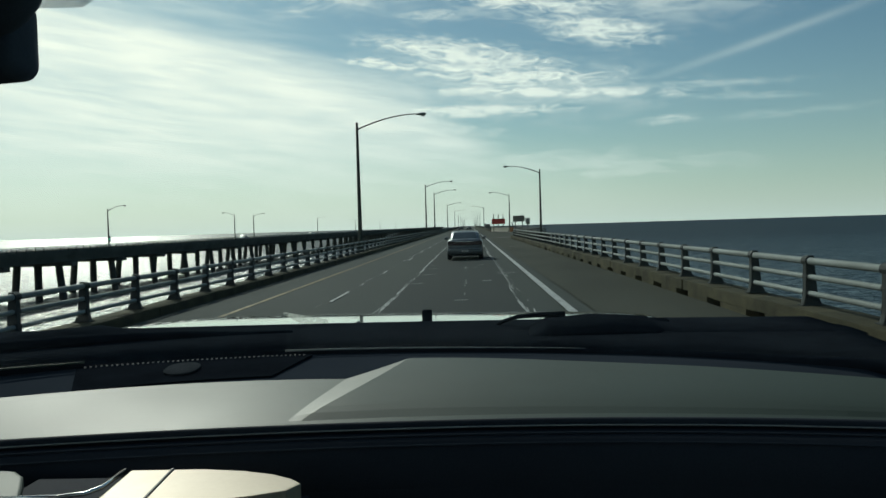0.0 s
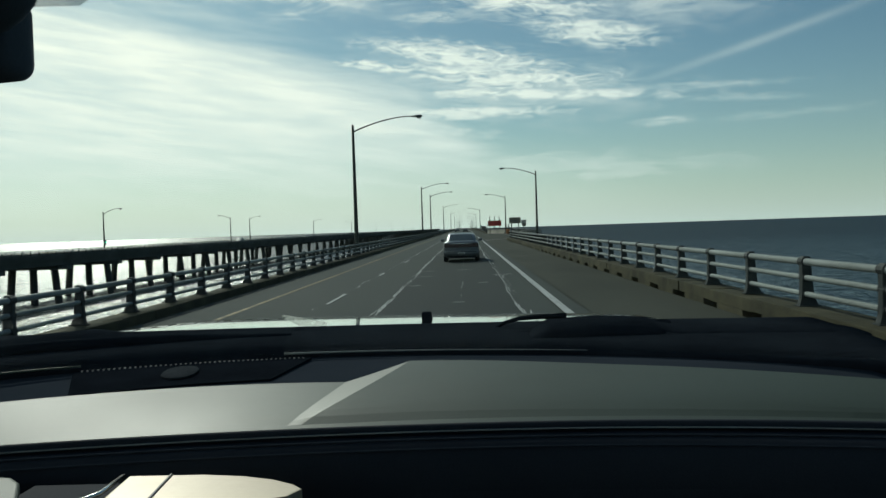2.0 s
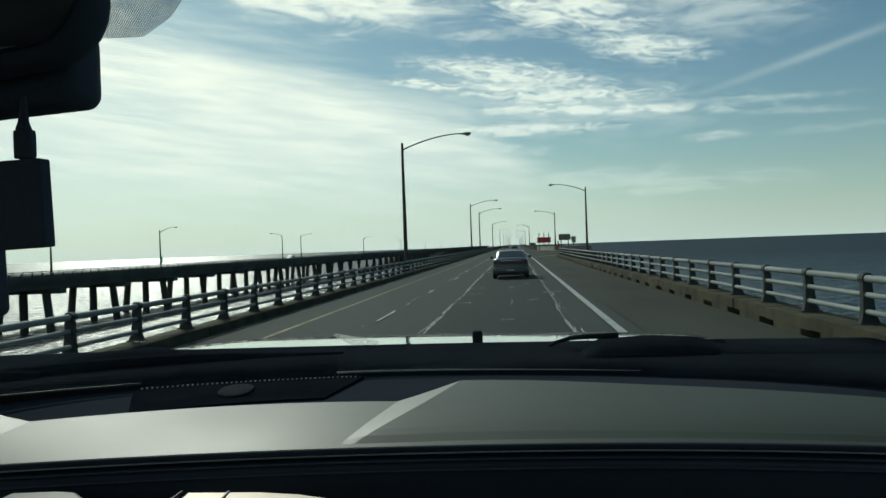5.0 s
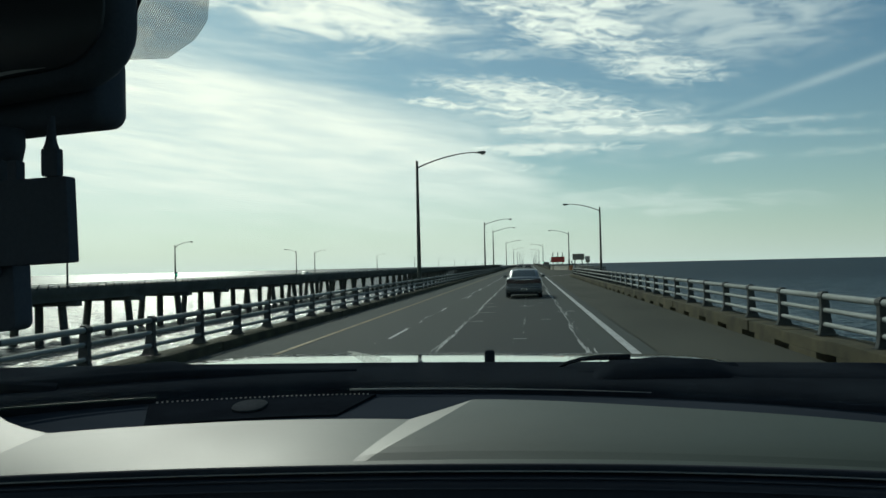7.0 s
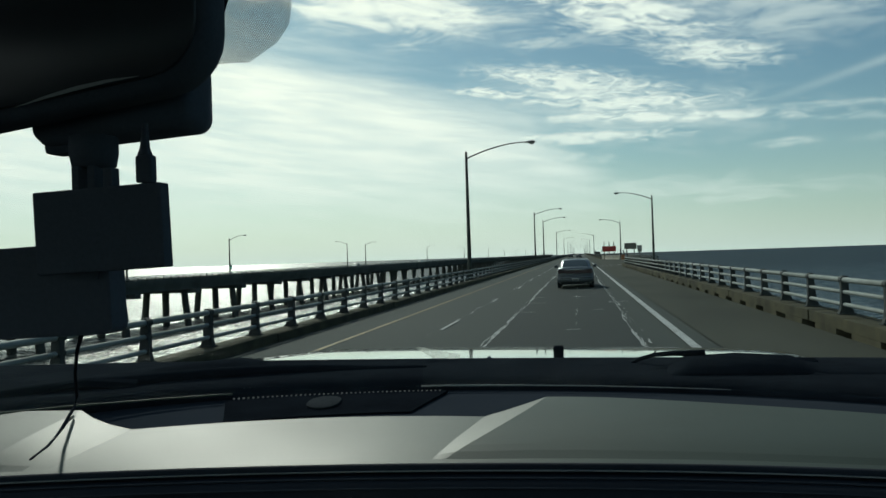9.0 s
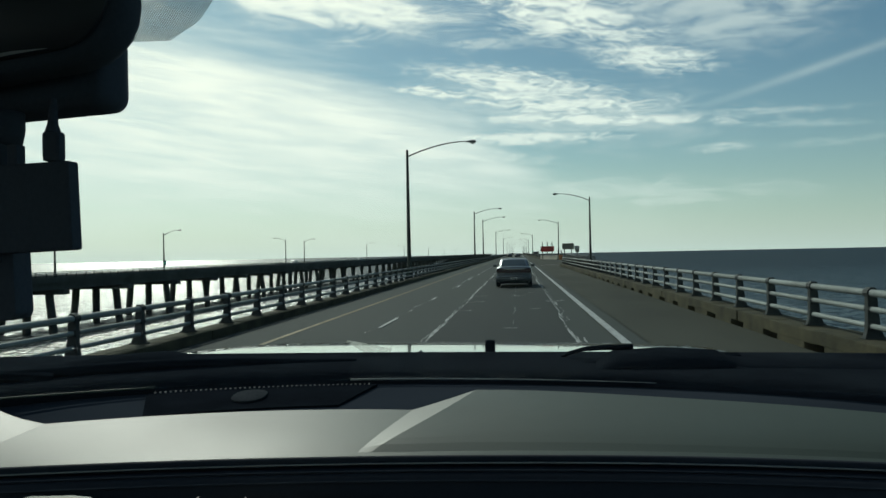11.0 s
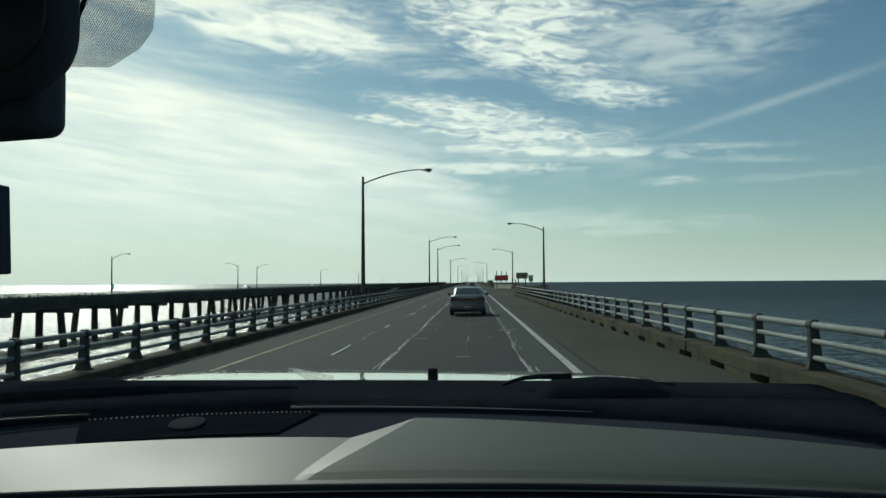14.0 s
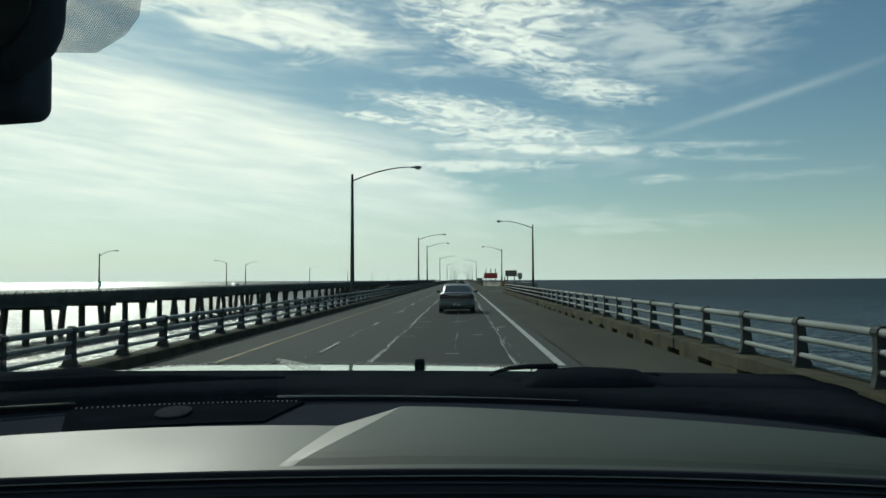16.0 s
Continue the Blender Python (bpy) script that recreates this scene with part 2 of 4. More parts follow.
TIMBER = surface("sign_post_timber", (0.10, 0.085, 0.06), 0.8, other=(0.055, 0.05, 0.04), scale=2, fine=24, stretch=(1, 1, 0.15))
ORANGE = surface("barrel_orange", (0.32, 0.12, 0.04), 0.6, other=(0.20, 0.085, 0.035), scale=3, fine=20)
SILVER = surface("car_paint", (0.125, 0.14, 0.155), 0.38, 0.5, other=(0.105, 0.12, 0.132), scale=1, fine=60, vary=0.1, bump=0, coat=0.15)
GLASS_DARK = surface("car_glass", (0.055, 0.068, 0.074), 0.06, other=(0.07, 0.082, 0.088), scale=1.5, fine=20, vary=0.15, bump=0)
# Mirror glass: the dark cabin it would reflect is put into its colour.
MIRROR_GLASS = surface("dark_reflection_mirror", (0.03, 0.036, 0.042), 0.32, other=(0.04, 0.047, 0.052), scale=3, fine=20, vary=0.15, bump=0, spec=0.35)
RUBBER = surface("rubber", (0.012, 0.015, 0.020), 0.8, other=(0.019, 0.024, 0.030), scale=9, fine=60, vary=0.4, spec=0.0)
CHROME = surface("bright_metal", (0.62, 0.63, 0.62), 0.2, 1.0, scale=3, fine=30, vary=0.1, bump=0)
TAIL_RED = surface("tail_lamp_red", (0.028, 0.011, 0.014), 0.2, scale=6, fine=50, vary=0.2, bump=0, coat=0.4)
PLATE = surface("plate_pale", (0.5, 0.5, 0.48), 0.5, scale=6, fine=50, vary=0.1, bump=0)
DASH = surface("dash_vinyl", (0.0465, 0.064, 0.0500), 0.55, other=(0.041, 0.056, 0.044), scale=3, fine=900, vary=0.12, bump=0.25, depth=0.0006, spec=0.27)
DASH.node_tree.nodes["Principled BSDF"].inputs["Specular Tint"].default_value = (0.90, 1.0, 0.92, 1.0)
DASH_DARK = surface("dash_recess_plastic", (0.029, 0.037, 0.047), 0.8, other=(0.036, 0.045, 0.056), scale=4, fine=800, vary=0.2, bump=0.3, depth=0.0006, spec=0.0)
LEATHER = surface("dash_leather", (0.024, 0.030, 0.038), 0.8, other=(0.030, 0.037, 0.046), scale=5, fine=500, vary=0.25, bump=0.35, depth=0.0008, spec=0.05)
# Black plastic, lifted and blued: the lens-flare veil is put into its colour.
BLACK = surface("black_plastic", (0.070, 0.086, 0.104), 0.8, other=(0.080, 0.096, 0.116), scale=6, fine=300, vary=0.25, bump=0.15, depth=0.0005, spec=0.0)
THREAD = surface("seam_thread", (0.27, 0.275, 0.265), 0.7, scale=30, fine=500)
TRIM = surface("champagne_trim", (0.40, 0.335, 0.235), 0.45, 0.2, other=(0.33, 0.275, 0.19), scale=6, fine=200, vary=0.1, bump=0.05, depth=0.0003)
HOOD = surface("hood_paint", (0.55, 0.56, 0.54), 0.11, 0.75, other=(0.38, 0.39, 0.38), scale=2, fine=150, vary=0.08, bump=0, coat=1.0)
CLOTH = surface("headliner_cloth", (0.22, 0.215, 0.20), 0.95, scale=3, fine=300, vary=0.15, bump=0.2, depth=0.001)
GRILLE = surface("grille_black", (0.012, 0.016, 0.021), 0.8, scale=20, fine=300, bump=0, spec=0.0)
CLEAR = surface("sensor_lens", (0.050, 0.058, 0.064), 0.6, scale=20, fine=200, vary=0.4, bump=0, spec=0.0)


def water_material():
    """Dark water whose facets are tilted by three sizes of wave; far out the waves are too fine to see and only spread the gloss."""
    m = bpy.data.materials.new("sea_water")
    m.use_nodes = True
    t = m.node_tree
    p = t.nodes["Principled BSDF"]
    p.inputs["Base Color"].default_value = (0.032, 0.048, 0.051, 1)
    p.inputs["IOR"].default_value = 1.33
    geo = t.nodes.new("ShaderNodeNewGeometry")
    far, calm, gloss = t.nodes.new("ShaderNodeVectorMath"), t.nodes.new("ShaderNodeMapRange"), t.nodes.new("ShaderNodeMapRange")
    far.operation = "LENGTH"
    t.links.new(geo.outputs["Position"], far.inputs[0])
    for n, at_near, at_far in ((calm, 1.0, 0.2), (gloss, 0.30, 0.46)):
        n.interpolation_type = "SMOOTHSTEP"
        n.inputs[1].default_value, n.inputs[2].default_value = 60.0, 600.0
        n.inputs[3].default_value, n.inputs[4].default_value = at_near, at_far
        t.links.new(far.outputs["Value"], n.inputs[0])
    t.links.new(gloss.outputs[0], p.inputs["Roughness"])
    total = None
    for scale, amp, stretch, turn in ((0.16, 0.7, (1.0, 2.2, 1), 25), (0.8, 1.7, (1.0, 1.8, 1), -12), (3.0, 2.1, (1, 1.3, 1), 30)):
        mp, n, off, k = (t.nodes.new("ShaderNode" + kind) for kind in ("Mapping", "TexNoise", "VectorMath", "VectorMath"))
        mp.inputs["Scale"].default_value = stretch
        mp.inputs["Rotation"].default_value = (0, 0, radians(turn))
        n.inputs["Scale"].default_value, n.inputs["Detail"].default_value = scale, 2.0
        off.operation, k.operation = "SUBTRACT", "MULTIPLY"
        off.inputs[1].default_value = (0.5, 0.5, 0.5)
        k.inputs[1].default_value = (amp, amp, 0)
        t.links.new(geo.outputs["Position"], mp.inputs[0])
        t.links.new(mp.outputs[0], n.inputs["Vector"])
        t.links.new(n.outputs["Color"], off.inputs[0])
        t.links.new(off.outputs[0], k.inputs[0])
        if total is None:
            total = k.outputs[0]
        else:
            s = t.nodes.new("ShaderNodeVectorMath")
            t.links.new(total, s.inputs[0])
            t.links.new(k.outputs[0], s.inputs[1])
            total = s.outputs[0]
    up, unit = t.nodes.new("ShaderNodeVectorMath"), t.nodes.new("ShaderNodeVectorMath")
    up.inputs[1].default_value = (0.08, -0.24, 1)
    unit.operation = "NORMALIZE"
    fade = t.nodes.new("ShaderNodeVectorMath")
    fade.operation = "SCALE"
    t.links.new(total, fade.inputs[0])
    t.links.new(calm.outputs[0], fade.inputs["Scale"])
    t.links.new(fade.outputs[0], up.inputs[0])
    t.links.new(up.outputs[0], unit.inputs[0])
    t.links.new(unit.outputs[0], p.inputs["Normal"])
    return m


def pane_material(name, gloss, tint):
    """Thin glass: it lets the view through and mirrors a little of the cabin."""
    m = bpy.data.materials.new(name)
    m.use_nodes = True
    t = m.node_tree
    t.nodes.remove(t.nodes["Principled BSDF"])
    clear, shine, mix = t.nodes.new("ShaderNodeBsdfTransparent"), t.nodes.new("ShaderNodeBsdfGlossy"), t.nodes.new("ShaderNodeMixShader")
    clear.inputs[0].default_value = (*tint, 1)
    shine.inputs["Roughness"].default_value = 0.09
    mix.inputs[0].default_value = gloss
    t.links.new(clear.outputs[0], mix.inputs[1])
    t.links.new(shine.outputs[0], mix.inputs[2])
    t.links.new(mix.outputs[0], t.nodes["Material Output"].inputs[0])
    return m


def dot_material():
    """Black ceramic dots printed on glass, in a staggered grid."""
    m = bpy.data.materials.new("printed_dots")
    m.use_nodes = True
    t = m.node_tree
    p = t.nodes["Principled BSDF"]
    p.inputs["Base Color"].default_value = (0.03, 0.033, 0.033, 1)
    p.inputs["Roughness"].default_value = 0.5
    geo = t.nodes.new("ShaderNodeNewGeometry")
    cut, flat = t.nodes.new("ShaderNodeSeparateXYZ"), t.nodes.new("ShaderNodeCombineXYZ")
    slant = t.nodes.new("ShaderNodeMath")
    slant.operation = "MULTIPLY"
    slant.inputs[1].default_value = 1.5
    t.links.new(geo.outputs["Position"], cut.inputs[0])
    t.links.new(cut.outputs[2], slant.inputs[0])
    add, sub = t.nodes.new("ShaderNodeMath"), t.nodes.new("ShaderNodeMath")
    sub.operation = "SUBTRACT"
    for n in (add, sub):
        t.links.new(cut.outputs[0], n.inputs[0])
        t.links.new(slant.outputs[0], n.inputs[1])
    t.links.new(add.outputs[0], flat.inputs[0])
    t.links.new(sub.outputs[0], flat.inputs[1])
    v = t.nodes.new("ShaderNodeTexVoronoi")
    v.voronoi_dimensions = "2D"
    v.inputs["Scale"].default_value, v.inputs["Randomness"].default_value = 470.0, 0.0
    t.links.new(flat.outputs[0], v.inputs["Vector"])
    less = t.nodes.new("ShaderNodeMath")
    less.operation = "LESS_THAN"
    less.inputs[1].default_value = 0.42
    t.links.new(v.outputs["Distance"], less.inputs[0])
    clear, mix = t.nodes.new("ShaderNodeBsdfTransparent"), t.nodes.new("ShaderNodeMixShader")
    t.links.new(less.outputs[0], mix.inputs[0])
    t.links.new(clear.outputs[0], mix.inputs[1])
    t.links.new(p.outputs[0], mix.inputs[2])
    t.links.new(mix.outputs[0], t.nodes["Material Output"].inputs[0])
    return m


def glow_material(name, colour, strength):
    m = bpy.data.materials.new(name)
    m.use_nodes = True
    p = m.node_tree.nodes["Principled BSDF"]
    p.inputs["Base Color"].default_value = (*colour, 1)
    p.inputs["Emission Color"].default_value = (*colour, 1)
    p.inputs["Emission Strength"].default_value = strength
    return m


def leaf_material():
    """A thin dry leaf that lets light through."""
    m = bpy.data.materials.new("dry_leaf")
    m.use_nodes = True
    t = m.node_tree
    t.nodes.remove(t.nodes["Principled BSDF"])
    a, b, mix = t.nodes.new("ShaderNodeBsdfTranslucent"), t.nodes.new("ShaderNodeBsdfTransparent"), t.nodes.new("ShaderNodeMixShader")
    geo, n = t.nodes.new("ShaderNodeNewGeometry"), t.nodes.new("ShaderNodeTexNoise")
    n.inputs["Scale"].default_value = 120.0
    t.links.new(geo.outputs["Position"], n.inputs["Vector"])
    t.links.new(n.outputs[0], mix.inputs[0])
    a.inputs[0].default_value = (0.5, 0.52, 0.48, 1)
    t.links.new(a.outputs[0], mix.inputs[1])
    t.links.new(b.outputs[0], mix.inputs[2])
    t.links.new(mix.outputs[0], t.nodes["Material Output"].inputs[0])
    return m


PAPER = leaf_material()
WATER = water_material()
WINDSCREEN = pane_material("windscreen_glass", 0.032, (0.93, 0.96, 0.94))
DOTS = dot_material()
GREEN_LIGHT = glow_material("signal_green", (0.02, 0.9, 0.45), 2.0)


# ---- building helpers ----
def part(name, bm, material, parent, label="", smooth=False, m=None):
    """Links a bmesh as one mesh object under a thing or under a part."""
    me = bpy.data.meshes.new(name)
    bm.to_mesh(me)
    bm.free()
    return placed(name, me, material, parent, label, smooth, m)


def placed(name, me, material, parent, label="", smooth=False, m=None):
    if material and not me.materials:
        me.materials.append(material)
    if smooth:
        for f in me.polygons:
            f.use_smooth = True
    ob = new(name, me)
    if parent:
        ob.parent = parent
    if m is not None:
        ob.matrix_basis = m
    return tagged(ob, label)


def thing(name, label, category, group="", kind="", m=None):
    ob = new(name)
    ob.empty_display_size = 0.2
    if m is not None:
        ob.matrix_basis = m
    return tagged(ob, label, category, group, kind)


def slab(x0, x1, y0, y1, z0, z1, bevel=0.0, bm=None):
    """A box, its edges rounded if asked, added to bm."""
    one = bmesh.new()
    bmesh.ops.create_cube(one, size=1)
    for v in one.verts:
        v.co = Vector(((x0 + x1) / 2 + v.co.x * (x1 - x0), (y0 + y1) / 2 + v.co.y * (y1 - y0), (z0 + z1) / 2 + v.co.z * (z1 - z0)))
    if bevel:
        bmesh.ops.bevel(one, geom=one.edges[:], offset=bevel, segments=2, affect="EDGES", profile=0.7)
    return joined(bm, one)


def joined(bm, one):
    if bm is None:
        return one
    me = bpy.data.meshes.new("piece")
    one.to_mesh(me)
    one.free()
    bm.from_mesh(me)
    bpy.data.meshes.remove(me)
    return bm


def tube(points, radius, sides=10, bm=None):
    """A round bar along the points; radius is one number or one for each point."""
    one = bmesh.new()
    pts = [Vector(p) for p in points]
    rings = []
    for i, p in enumerate(pts):
        way = (pts[min(i + 1, len(pts) - 1)] - pts[max(i - 1, 0)]).normalized()
        up = Vector((0, 0, 1)) if abs(way.z) < 0.9 else Vector((0, 1, 0))
        u = way.cross(up).normalized()
        w = u.cross(way)
        r = radius[i] if isinstance(radius, (list, tuple)) else radius
        rings.append([one.verts.new(p + (u * math.cos(a) + w * math.sin(a)) * r) for a in (2 * math.pi * k / sides for k in range(sides))])
    for a, b in zip(rings, rings[1:]):
        for k in range(sides):
            one.faces.new((a[k], a[(k + 1) % sides], b[(k + 1) % sides], b[k]))
    one.faces.new(rings[0][::-1])
    one.faces.new(rings[-1])
    bmesh.ops.recalc_face_normals(one, faces=one.faces)
    return joined(bm, one)


def loft(rings, closed=True, caps=True, bm=None):
    """A skin over rings of points, all of one length."""
    one = bmesh.new()
    vs = [[one.verts.new(p) for p in ring] for ring in rings]
    n = len(vs[0])
    for a, b in zip(vs, vs[1:]):
        for k in range(n if closed else n - 1):
            one.faces.new((a[k], a[(k + 1) % n], b[(k + 1) % n], b[k]))
    if caps and closed:
        one.faces.new(vs[0][::-1])
        one.faces.new(vs[-1])
    bmesh.ops.recalc_face_normals(one, faces=one.faces)
    return joined(bm, one)


def prism(outline, axis, lo, hi, bevel=0.0, bm=None):
    """An outline pushed along an axis. axis y: the outline is (x, z); z: (x, y); x: (y, z)."""
    def at(p, d):
        return {"y": (p[0], d, p[1]), "z": (p[0], p[1], d), "x": (d, p[0], p[1])}[axis]
    one = loft([[at(p, lo) for p in outline], [at(p, hi) for p in outline]])
    if bevel:
        bmesh.ops.bevel(one, geom=one.edges[:], offset=bevel, segments=2, affect="EDGES", profile=0.7)
    return joined(bm, one)


def rounded(x0, x1, z0, z1, r, n=5):
    """A rectangle's outline with round corners."""
    pts = []
    for cx, cz, a0 in ((x1 - r, z1 - r, 0), (x0 + r, z1 - r, 90), (x0 + r, z0 + r, 180), (x1 - r, z0 + r, 270)):
        for k in range(n + 1):
            a = radians(a0 + 90 * k / n)
            pts.append((cx + r * math.cos(a), cz + r * math.sin(a)))
    return pts


def lettering(text, size, thick):
    cu = bpy.data.curves.new("writing", "FONT")
    cu.body, cu.size, cu.extrude, cu.align_x = text, size, thick, "CENTER"
    cu.space_character = 1.12
    cu.offset = size * 0.012
    ob = new("writing", cu)
    bpy.context.view_layer.update()
    me = bpy.data.meshes.new_from_object(ob.evaluated_get(bpy.context.evaluated_depsgraph_get()))
    bpy.data.objects.remove(ob)
    return me


# ---- the sea and the bridge deck ----
SEA = -8.2
bm = bmesh.new()
bmesh.ops.create_grid(bm, x_segments=1, y_segments=1, size=1)
for v in bm.verts:
    v.co = Vector((v.co.x * 4900, 2000 + v.co.y * 2900, SEA))
tagged(part("water", bm, WATER, None), "choppy grey-green bay water glittering towards the sun", "water", kind="structure")


def fall(x):
    """The deck's height: level on the right, falling to the left gutter."""
    return -0.014 * max(0.0, 1.9 - x)


ROAD_FROM, ROAD_TO = -165.0, 1600.0
LEFT_FACE, RIGHT_FACE = -6.9, 4.72


def strip(x0, x1, y0, y1, lift, thick=0.0, bm=None):
    """A piece of the deck's surface, following its fall."""
    a, b = fall(x0) + lift, fall(x1) + lift
    return loft([[(x0, y0, a), (x1, y0, b), (x1, y0, b - thick), (x0, y0, a - thick)], [(x0, y1, a), (x1, y1, b), (x1, y1, b - thick), (x0, y1, a - thick)]], bm=bm)


road = tagged(part("road", strip(LEFT_FACE, RIGHT_FACE, ROAD_FROM, ROAD_TO, 0, 0.5), ASPHALT, None), "worn grey asphalt roadway of a long trestle bridge", "road", kind="structure")
bm = prism([(RIGHT_FACE, 93), (5.7, 94.5), (10.34, 107.5), (10.34, 178), (6.4, 193), (RIGHT_FACE, 193)], "z", -0.5, 0.0)
tagged(part("turnout", bm, SHOULDER, None), "asphalt turnout widening the bridge beside the roadway", "road", kind="structure")
tagged(part("shoulder", strip(2.34, RIGHT_FACE, ROAD_FROM, ROAD_TO, 0.0015, 0.001), SHOULDER, None), "lighter sandy asphalt shoulder beside the white line", "shoulder", kind="structure")
tagged(part("lane_overlay", strip(-1.93, 1.07, ROAD_FROM, ROAD_TO, 0.004, 0.002), ASPHALT_DARK, None), "darker asphalt overlay between sealed cracks", "road", kind="structure")

tagged(part("edge_line_yellow", strip(-5.40, -5.28, ROAD_FROM, 900, 0.006, 0.002), YELLOW_PAINT, None), "thin worn yellow edge line", "road marking", kind="structure")
bm = strip(1.83, 2.00, ROAD_FROM, 136, 0.009, 0.002)
strip(1.83, 2.00, 188, 900, 0.009, 0.002, bm)
tagged(part("edge_line_white", bm, WHITE_PAINT, None), "solid white edge line", "road marking", kind="structure")
for k in range(26):
    y = 138.5 + k * 1.9
    tagged(part("line_dash", strip(1.62, 1.86, y, y + 0.75, 0.009, 0.002), WHITE_PAINT, None), "short white dash across the turnout's mouth", "road marking", "dashes at the turnout", "structure")
bm = loft([[(1.85, 188, 0.01), (2.05, 188, 0.01)], [(6.2, 178.3, 0.01), (6.35, 178.5, 0.01)], [(8.3, 169.8, 0.01), (8.45, 169.9, 0.01)],
           [(9.2, 160, 0.01), (9.35, 160, 0.01)], [(9.3, 120, 0.01), (9.45, 120, 0.01)], [(2.2, 100, 0.01), (2.35, 99.6, 0.01)]], closed=False)
tagged(part("turnout_line", bm, WHITE_PAINT, None), "white edge line sweeping round the turnout", "road marking", kind="structure")


def crack(x, y0, y1, width, wander, seed, gap):
    """A sealed crack: a ribbon that wanders, swells and breaks off."""
    r = random.Random(seed)
    b = bmesh.new()
    y, dx, prev, w = y0, 0.0, None, width
    while y < y1:
        step = r.uniform(0.05, 0.18) * (1 + max(0, y) / 50)
        dx = dx * 0.90 + r.uniform(-wander, wander) * 0.6
        w = max(width * 0.3, min(width * 2.2, w + r.uniform(-0.55, 0.55) * width))
        c = x + dx
        cur = (b.verts.new((c - w / 2, y, fall(c - w / 2) + 0.009)), b.verts.new((c + w / 2, y, fall(c + w / 2) + 0.009)))
        if prev:
            b.faces.new((prev[0], prev[1], cur[1], cur[0]))
        prev = cur
        y += step
        if r.random() < gap:
            prev = None
            y += r.uniform(0.4, 5.0)
    return b


for x, width, wander, seed, gap in ((-1.93, 0.040, 0.035, 3, 0.006), (-1.97, 0.018, 0.05, 41, 0.06), (-2.02, 0.014, 0.07, 31, 0.09), (1.07, 0.040, 0.035, 8, 0.008), (1.10, 0.020, 0.045, 42, 0.05),
                                    (1.16, 0.018, 0.05, 21, 0.08), (1.12, 0.015, 0.07, 22, 0.10), (-3.45, 0.032, 0.05, 14, 0.08), (-3.50, 0.015, 0.08, 44, 0.12), (-0.2, 0.010, 0.05, 17, 0.18)):
    tagged(part("crack_seal", crack(x, -120.0, 320, width, wander, seed, gap), SEALANT, road), "pale ragged sealant along a crack")
# short cracks across the lane, sealed the same way
r = random.Random(9)
cross = bmesh.new()
for k in range(70):
    y, x = r.uniform(6, 160), r.choice((-2.2, -1.9, -0.4, 0.3, 0.9))
    for bit in range(r.randint(2, 4)):
        strip(x, x + 0.16, y, y + r.uniform(0.03, 0.07), 0.009, 0.002, cross)
        x, y = x + 0.16, y + r.uniform(-0.04, 0.04)
tagged(part("cross_crack", cross, SEALANT, road), "pale sealant across the lane")
r = random.Random(5)
for k in range(72):
    y = -130 + k * 11.5
    x = -3.35 + r.uniform(-0.08, 0.08)
    tagged(part("lane_dash", strip(x - 0.04, x + 0.04, y, y + r.uniform(1.6, 3.2), 0.008, 0.002), WHITE_PAINT, None), "faded white lane dash", "road marking", "lane dashes", "structure")

# ---- kerbs with drain slots, in cast lengths ----
def kerb_mesh(length, slots=True):
    b = slab(0.0, 0.60, 0, length - 0.014, 0.115, 0.34, 0.02)
    half = 0.45 if slots else 0.0
    slab(0.0, 0.60, half, length - 0.014 - half, -0.5, 0.115, 0.0, b)
    if slots:
        slab(0.34, 0.60, 0, half, -0.5, 0.115, 0.0, b)
        slab(0.34, 0.60, length - 0.014 - half, length - 0.014, -0.5, 0.115, 0.0, b)
    me = bpy.data.meshes.new("kerb_block")
    b.to_mesh(me)
    b.free()
    return me


RIGHT_STEP, LEFT_STEP = 2.33, 2.33
kerb_right_mesh, kerb_left_mesh = kerb_mesh(RIGHT_STEP), kerb_mesh(LEFT_STEP, False)
kerb_right = thing("kerb", "brown weathered concrete kerb with dark drain slots", "kerb", kind="structure")
kerb_left = thing("kerb", "plain shaded concrete kerb beside the yellow line", "kerb", kind="structure")
kerb_out = thing("kerb", "concrete kerb round the outside of the turnout", "kerb", kind="structure")


def kerb_run(owner, me, step, y0, y1, near_to, m):
    far = bmesh.new()
    k = 0
    while y0 + k * step < y1 - 0.1:
        y = y0 + k * step
        if y < near_to:
            tilt = random.Random(k)
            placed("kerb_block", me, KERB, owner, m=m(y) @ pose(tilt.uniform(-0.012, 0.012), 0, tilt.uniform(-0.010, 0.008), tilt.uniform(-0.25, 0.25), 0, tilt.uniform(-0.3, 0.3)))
        else:
            me.transform(m(y))
            far.from_mesh(me)
            me.transform(m(y).inverted())
        k += 1
    if len(far.verts):
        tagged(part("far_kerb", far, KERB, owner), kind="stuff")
    else:
        far.free()


kerb_run(kerb_right, kerb_right_mesh, RIGHT_STEP, -8.5 - 59.5 * RIGHT_STEP, 94.5, 95, lambda y: pose(RIGHT_FACE, y, 0))
kerb_run(kerb_right, kerb_right_mesh, RIGHT_STEP, 190, 700, 190, lambda y: pose(RIGHT_FACE, y, 0))
kerb_run(kerb_left, kerb_left_mesh, LEFT_STEP, -8 - 64 * LEFT_STEP, 900, 150, lambda y: pose(LEFT_FACE, y + LEFT_STEP, fall(LEFT_FACE) - 0.13, 0, 0, 180))
kerb_run(kerb_out, kerb_right_mesh, RIGHT_STEP, 108, 174, 180, lambda y: pose(9.72, y, 0))


